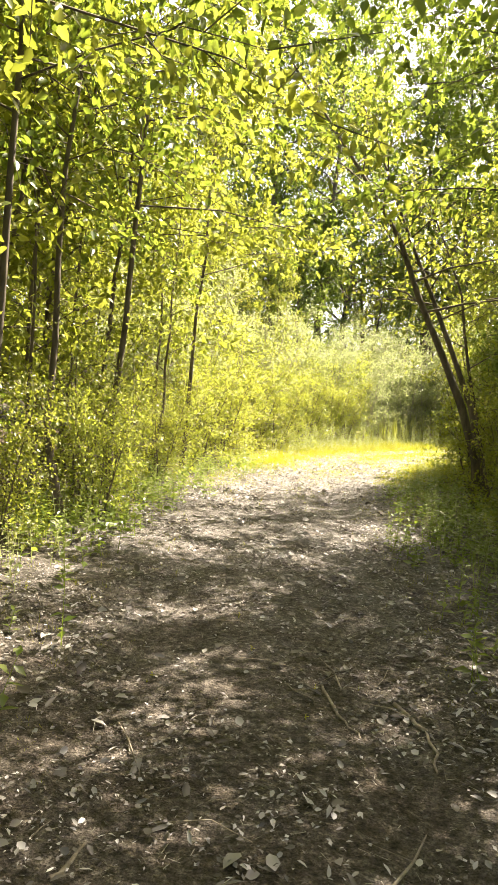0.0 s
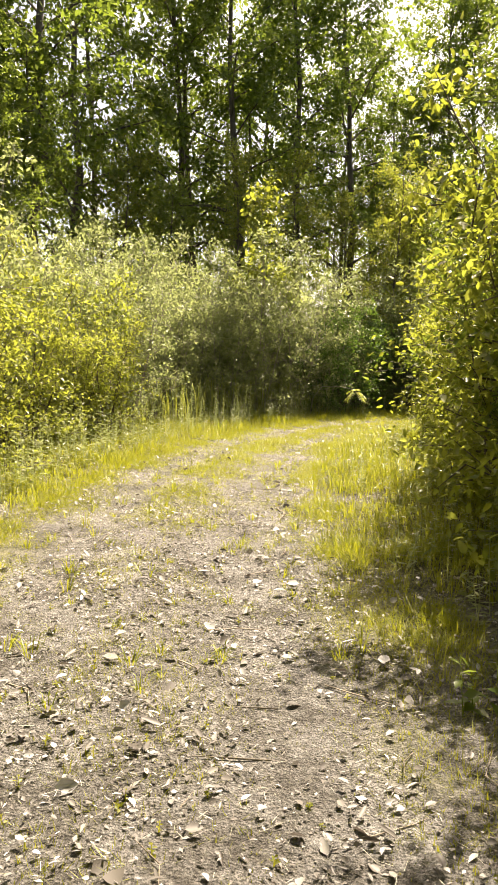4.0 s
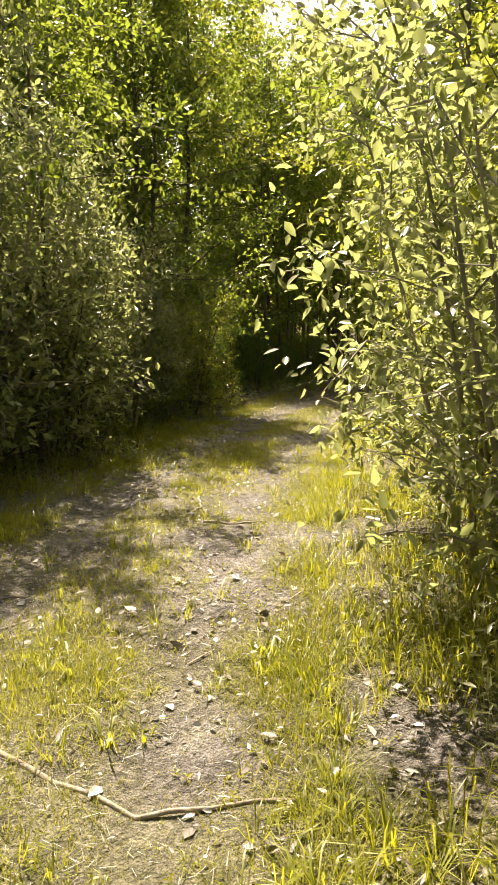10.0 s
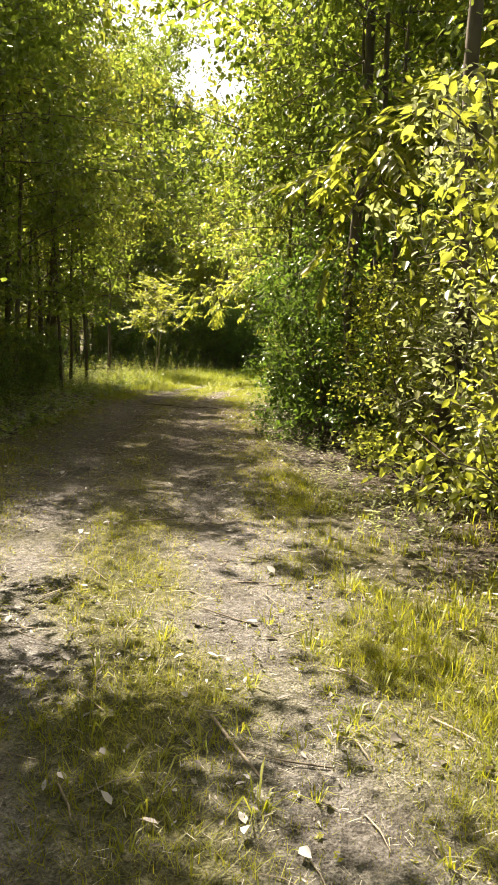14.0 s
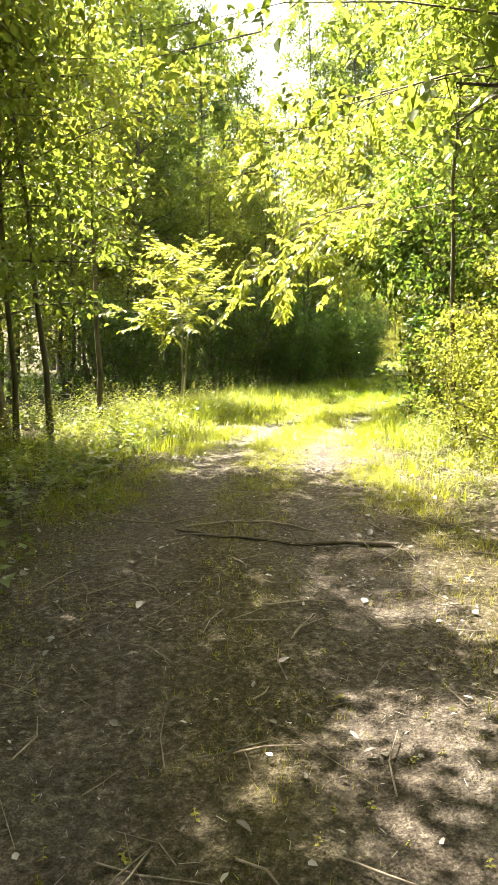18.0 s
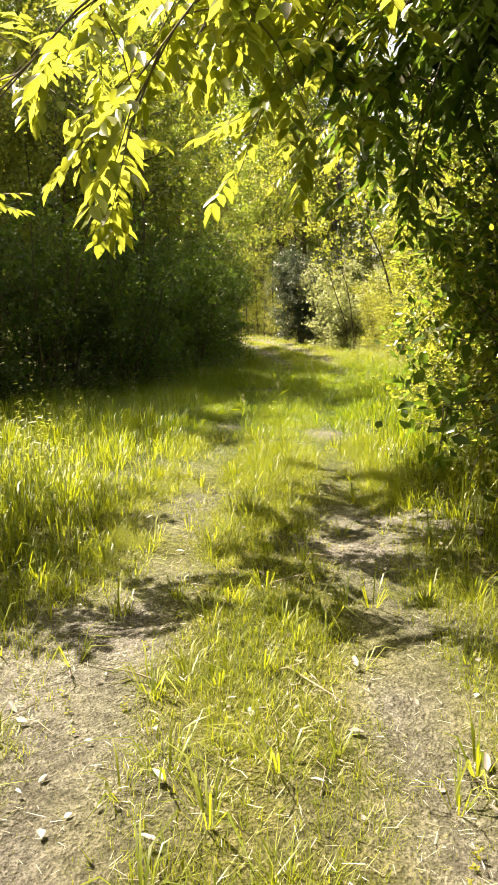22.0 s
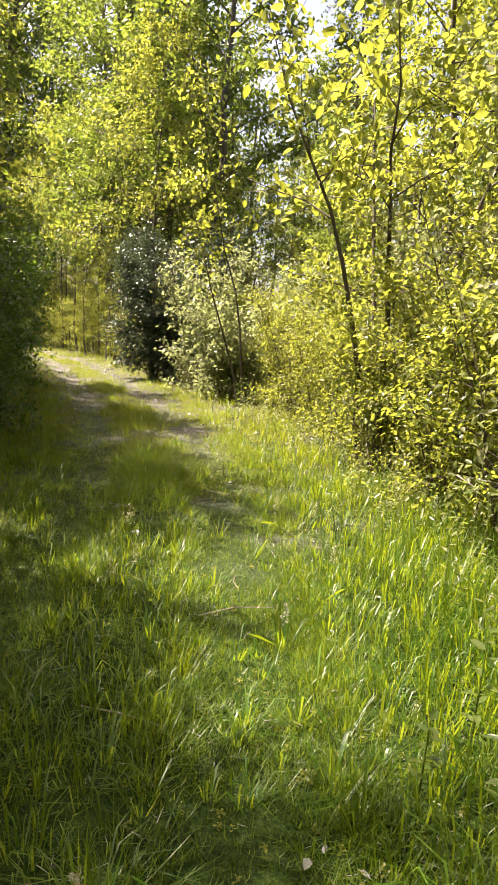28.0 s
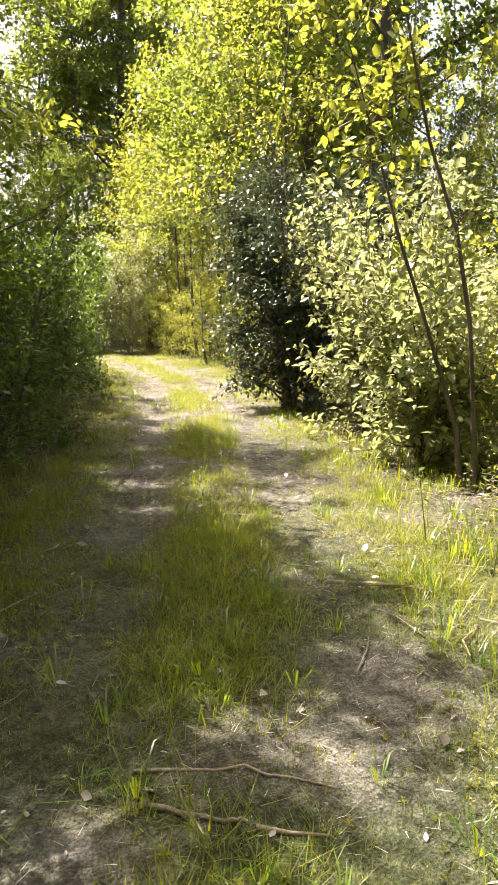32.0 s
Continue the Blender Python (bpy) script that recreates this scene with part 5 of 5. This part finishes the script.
stick("thin pale stick on the grassy track", [(18.75, 31.32), (18.4, 31.1)], 0.008)
stick("thin stick on sunlit ground", [(35.33, 34.87), (35.22, 34.56)], 0.008)
stick("thin grey stick on shaded ground", [(35.1, 34.02), (34.87, 33.82)], 0.008)
stick("pale stick lying in the grass", [(53.84, 31.07), (53.75, 30.85), (53.74, 30.78)], 0.009)
stick("pale stick lying in the grass", [(53.72, 30.76), (53.68, 30.57)], 0.008)
stick("thin bare stem lying in the grass", [(54.0, 31.1), (53.98, 30.77), (53.88, 30.5)], 0.007)
stick("grey stick at the shaded end of the track", [(55.6, 30.2), (55.4, 29.8)], 0.012)

# a long bare stem that arches from the shrubs over the track
arch = Wood()
arch.tube([(17.6, 28.7, 0.0), (17.4, 29.0, 0.5), (17.2, 29.5, 0.79), (17.0, 30.0, 0.83), (16.85, 30.45, 0.77), (16.75, 30.8, 0.66)], [0.007, 0.006, 0.005, 0.004, 0.003, 0.0015], 5)
tagged(new("bent_sapling", arch.mesh("bent_sapling", BARK_PALE)), "long bare stem arching from the shrubs over the track", "stem")


def build_spray():
    """A bare shoot that leans out over the track, with a tuft of compound leaves at its end."""
    ob = tagged(new("leaning_shoot"), "bare leaning shoot with a bright tuft of compound leaves", "sapling")
    w = Wood()
    w.tube([(7.9, 29.5, -0.05), (7.92, 29.3, 0.55), (7.98, 28.9, 0.84), (8.08, 28.2, 0.87), (8.17, 27.45, 0.8)], [0.012, 0.011, 0.009, 0.007, 0.005], 6)
    part("stem", w.mesh("shoot_stem", BARK_PALE), ob, "pale bare stem")
    g = np.random.default_rng(8)
    end = np.array([8.17, 27.45, 0.8])
    for k in range(11):
        az, up = k * 2.4, g.uniform(-0.7, 0.5)
        d = np.array([math.cos(az) * math.cos(up), math.sin(az) * math.cos(up), math.sin(up)])
        n = 11
        f = np.concatenate([np.repeat(np.linspace(0.3, 0.95, 5), 2), [1.0]])
        sd = np.concatenate([np.tile([1.0, -1.0], 5), [0.0]])[:, None]
        across = unit(np.cross(d, [0, 0, 1.0]))
        pos = end + np.outer(f * 0.24, d) + np.outer(f ** 2, [0, 0, -0.1])
        V, F = leaf_mesh(pos, across * sd + d * 0.6 + np.array([0, 0, -0.3]), np.array([0, 0, 1.0]) + g.normal(0, 0.2, (n, 3)), 0.085, 0.026)
        part("leaf", mesh_np("compound_leaf", V, [F], LEAF_SUN), ob)


build_spray()


def build_stalk(x, y, height, seed):
    """A flowering grass stalk: a thin stem, a loose pale head and two narrow leaves."""
    g = np.random.default_rng(seed)
    ob = tagged(new("flowering_grass"), "tall grass stalk with a loose pale flower head", "grass", "flowering grass on the track")
    z = float(ground_z(x, y))
    tip = np.array([x + g.normal(0, 0.07), y + g.normal(0, 0.07), z + height])
    foot = np.array([x, y, z - 0.02])
    w = Wood()
    w.tube([foot, foot * 0.5 + tip * 0.5 + np.array([0.01, 0, 0]), tip], [0.0022, 0.0018, 0.0012], 4)
    part("stem", w.mesh("stalk_stem", GRASS_LUSH), ob)
    n = 46
    f = g.uniform(0, 1, n)
    P = tip + np.stack([g.normal(0, 0.012, n) * (1.2 - f), g.normal(0, 0.012, n) * (1.2 - f), f * 0.085 - 0.03], -1)
    V, F = leaf_mesh(P, g.normal(0, 1, (n, 3)) + np.array([0, 0, 0.8]), g.normal(0, 1, (n, 3)), 0.012, 0.006, True)
    part("flower_head", mesh_np("flower_head", V, [F], FLOWER), ob, "pale cream flower head")
    V, F = leaf_mesh(np.stack([foot * 0.6 + tip * 0.4, foot * 0.35 + tip * 0.65]), np.stack([unit(g.normal(0, 1, 3) + np.array([0, 0, 0.9])) for _ in range(2)]), np.array([[0.3, 0.2, 1.0]] * 2), 0.13, 0.01)
    part("leaf", mesh_np("stalk_leaf", V, [F], GRASS_LUSH), ob)


FLOWER = leaf_material("grass_flower", (0.30, 0.28, 0.16), (0.48, 0.46, 0.30), (0.66, 0.64, 0.48), (0.5, 0.48, 0.28), 0.3, 0.6)
for k, (x, y, h) in enumerate(((46.14, 32.29, 0.36), (46.81, 32.4, 0.34), (46.17, 32.16, 0.42), (45.43, 31.47, 0.32), (45.43, 31.65, 0.3), (45.28, 31.3, 0.3), (48.26, 31.82, 0.5), (48.26, 31.66, 0.34),
                               (48.1, 31.97, 0.3), (49.18, 30.73, 0.32), (49.04, 30.66, 0.3), (48.14, 30.94, 0.35), (47.61, 31.34, 0.3), (44.6, 32.9, 0.35), (43.6, 33.5, 0.35), (46.5, 31.0, 0.36))):
    build_stalk(x, y, h, 500 + k)


def build_seedling(x, y, height, seed, leaf=0.065, n=11):
    """A broad-leaved seedling: one stem and single leaves around it."""
    g = np.random.default_rng(seed)
    ob = tagged(new("seedling"), "broad-leaved green seedling standing in the grass", "seedling", "seedlings beside the track")
    z = float(ground_z(x, y))
    tip = np.array([x + g.normal(0, 0.05), y + g.normal(0, 0.05), z + height])
    foot = np.array([x, y, z - 0.02])
    w = Wood()
    w.tube([foot, tip], [0.004, 0.002], 5)
    part("stem", w.mesh("seedling_stem", LEAF_MID), ob)
    for k in range(n):
        f = 0.4 + 0.6 * k / (n - 1)
        az = k * 2.4 + g.uniform(0, 0.4)
        d = np.array([[math.cos(az), math.sin(az), g.uniform(-0.1, 0.45)]])
        V, F = leaf_mesh((foot * (1 - f) + tip * f)[None], d, np.array([[0, 0, 1.0]]) + g.normal(0, 0.15, (1, 3)), leaf * g.uniform(0.75, 1.15), leaf * 0.42)
        part("leaf", mesh_np("seedling_leaf", V, [F], LEAF_MID), ob)


for k, (x, y, h) in enumerate(((46.81, 31.15, 0.3), (46.61, 31.0, 0.34), (51.22, 30.6, 0.26), (51.3, 30.15, 0.36), (51.64, 30.35, 0.26), (46.95, 30.9, 0.45), (37.1, 32.8, 0.4), (37.5, 32.6, 0.45), (39.0, 32.9, 0.3),
                               (51.9, 30.0, 0.4), (49.4, 30.3, 0.35), (35.9, 32.9, 0.35), (1.15, 7.6, 0.3), (-1.75, 6.6, 0.35), (-1.55, 9.0, 0.35), (54.3, 29.75, 0.5), (54.8, 29.5, 0.65), (55.5, 29.35, 0.6), (56.1, 29.5, 0.45), (53.6, 29.5, 0.4), (47.9, 29.9, 0.5), (48.8, 29.8, 0.55))):
    build_seedling(x, y, h, 600 + k)

# one big curled dead leaf in the grass
V, F = leaf_mesh(np.array([[50.45, 31.6, float(ground_z(50.45, 31.6)) + 0.02], [50.44, 31.58, float(ground_z(50.44, 31.58)) + 0.02], [50.43, 31.6, float(ground_z(50.43, 31.6)) + 0.02]]),
                 np.array([[-0.6, 0.5, 0.35], [-0.7, -0.6, 0.1], [-1.0, 0.0, 0.2]]), np.array([[0, 0, 1.0], [0.5, 0.3, 1], [-0.3, 0.5, 1]]), 0.08, 0.06)
tagged(new("dead_leaf", mesh_np("dead_leaf", V, [F], LITTER)), "large curled pale dead leaf lying in the grass", "leaf")


def build_stone(name, label, x, y, size, seed, tint):
    bm = bmesh.new()
    bmesh.ops.create_icosphere(bm, subdivisions=3, radius=1.0)
    g = Vector((seed * 3.1, seed * 1.7, 0))
    for v in bm.verts:
        k = 1 + 0.35 * noise.noise(v.co * 1.3 + g) + 0.12 * noise.noise(v.co * 4 + g)
        v.co = Vector((v.co.x * size[0], v.co.y * size[1], v.co.z * size[2])) * k
    me = bpy.data.meshes.new(name)
    bm.to_mesh(me)
    bm.free()
    me.materials.append(tint)
    ob = tagged(new(name, me), label, "stone")
    ob.location = (x, y, float(ground_z(x, y)) + size[2] * 0.35)


STONE = bark("pale_stone", (0.30, 0.27, 0.24), (0.62, 0.59, 0.54), 20.0)
build_stone("stone", "flat pale stone in the grass", 41.95, 32.3, (0.085, 0.06, 0.015), 1, STONE)
build_stone("stone", "small pale stone on the grassy track", 7.27, 26.39, (0.04, 0.03, 0.014), 2, STONE)
build_stone("stone", "small pale stone on the grassy track", 4.66, 22.5, (0.045, 0.035, 0.02), 3, STONE)
build_stone("stone", "small pale stone on the worn track", 3.16, 19.14, (0.03, 0.025, 0.015), 4, STONE)

for master in SHRUBS + GREYS + DARKS + YOUNG + SAPLINGS + TALLS + ARCHED:
    for o in list(master.children_recursive) + [master]:
        bpy.data.objects.remove(o)
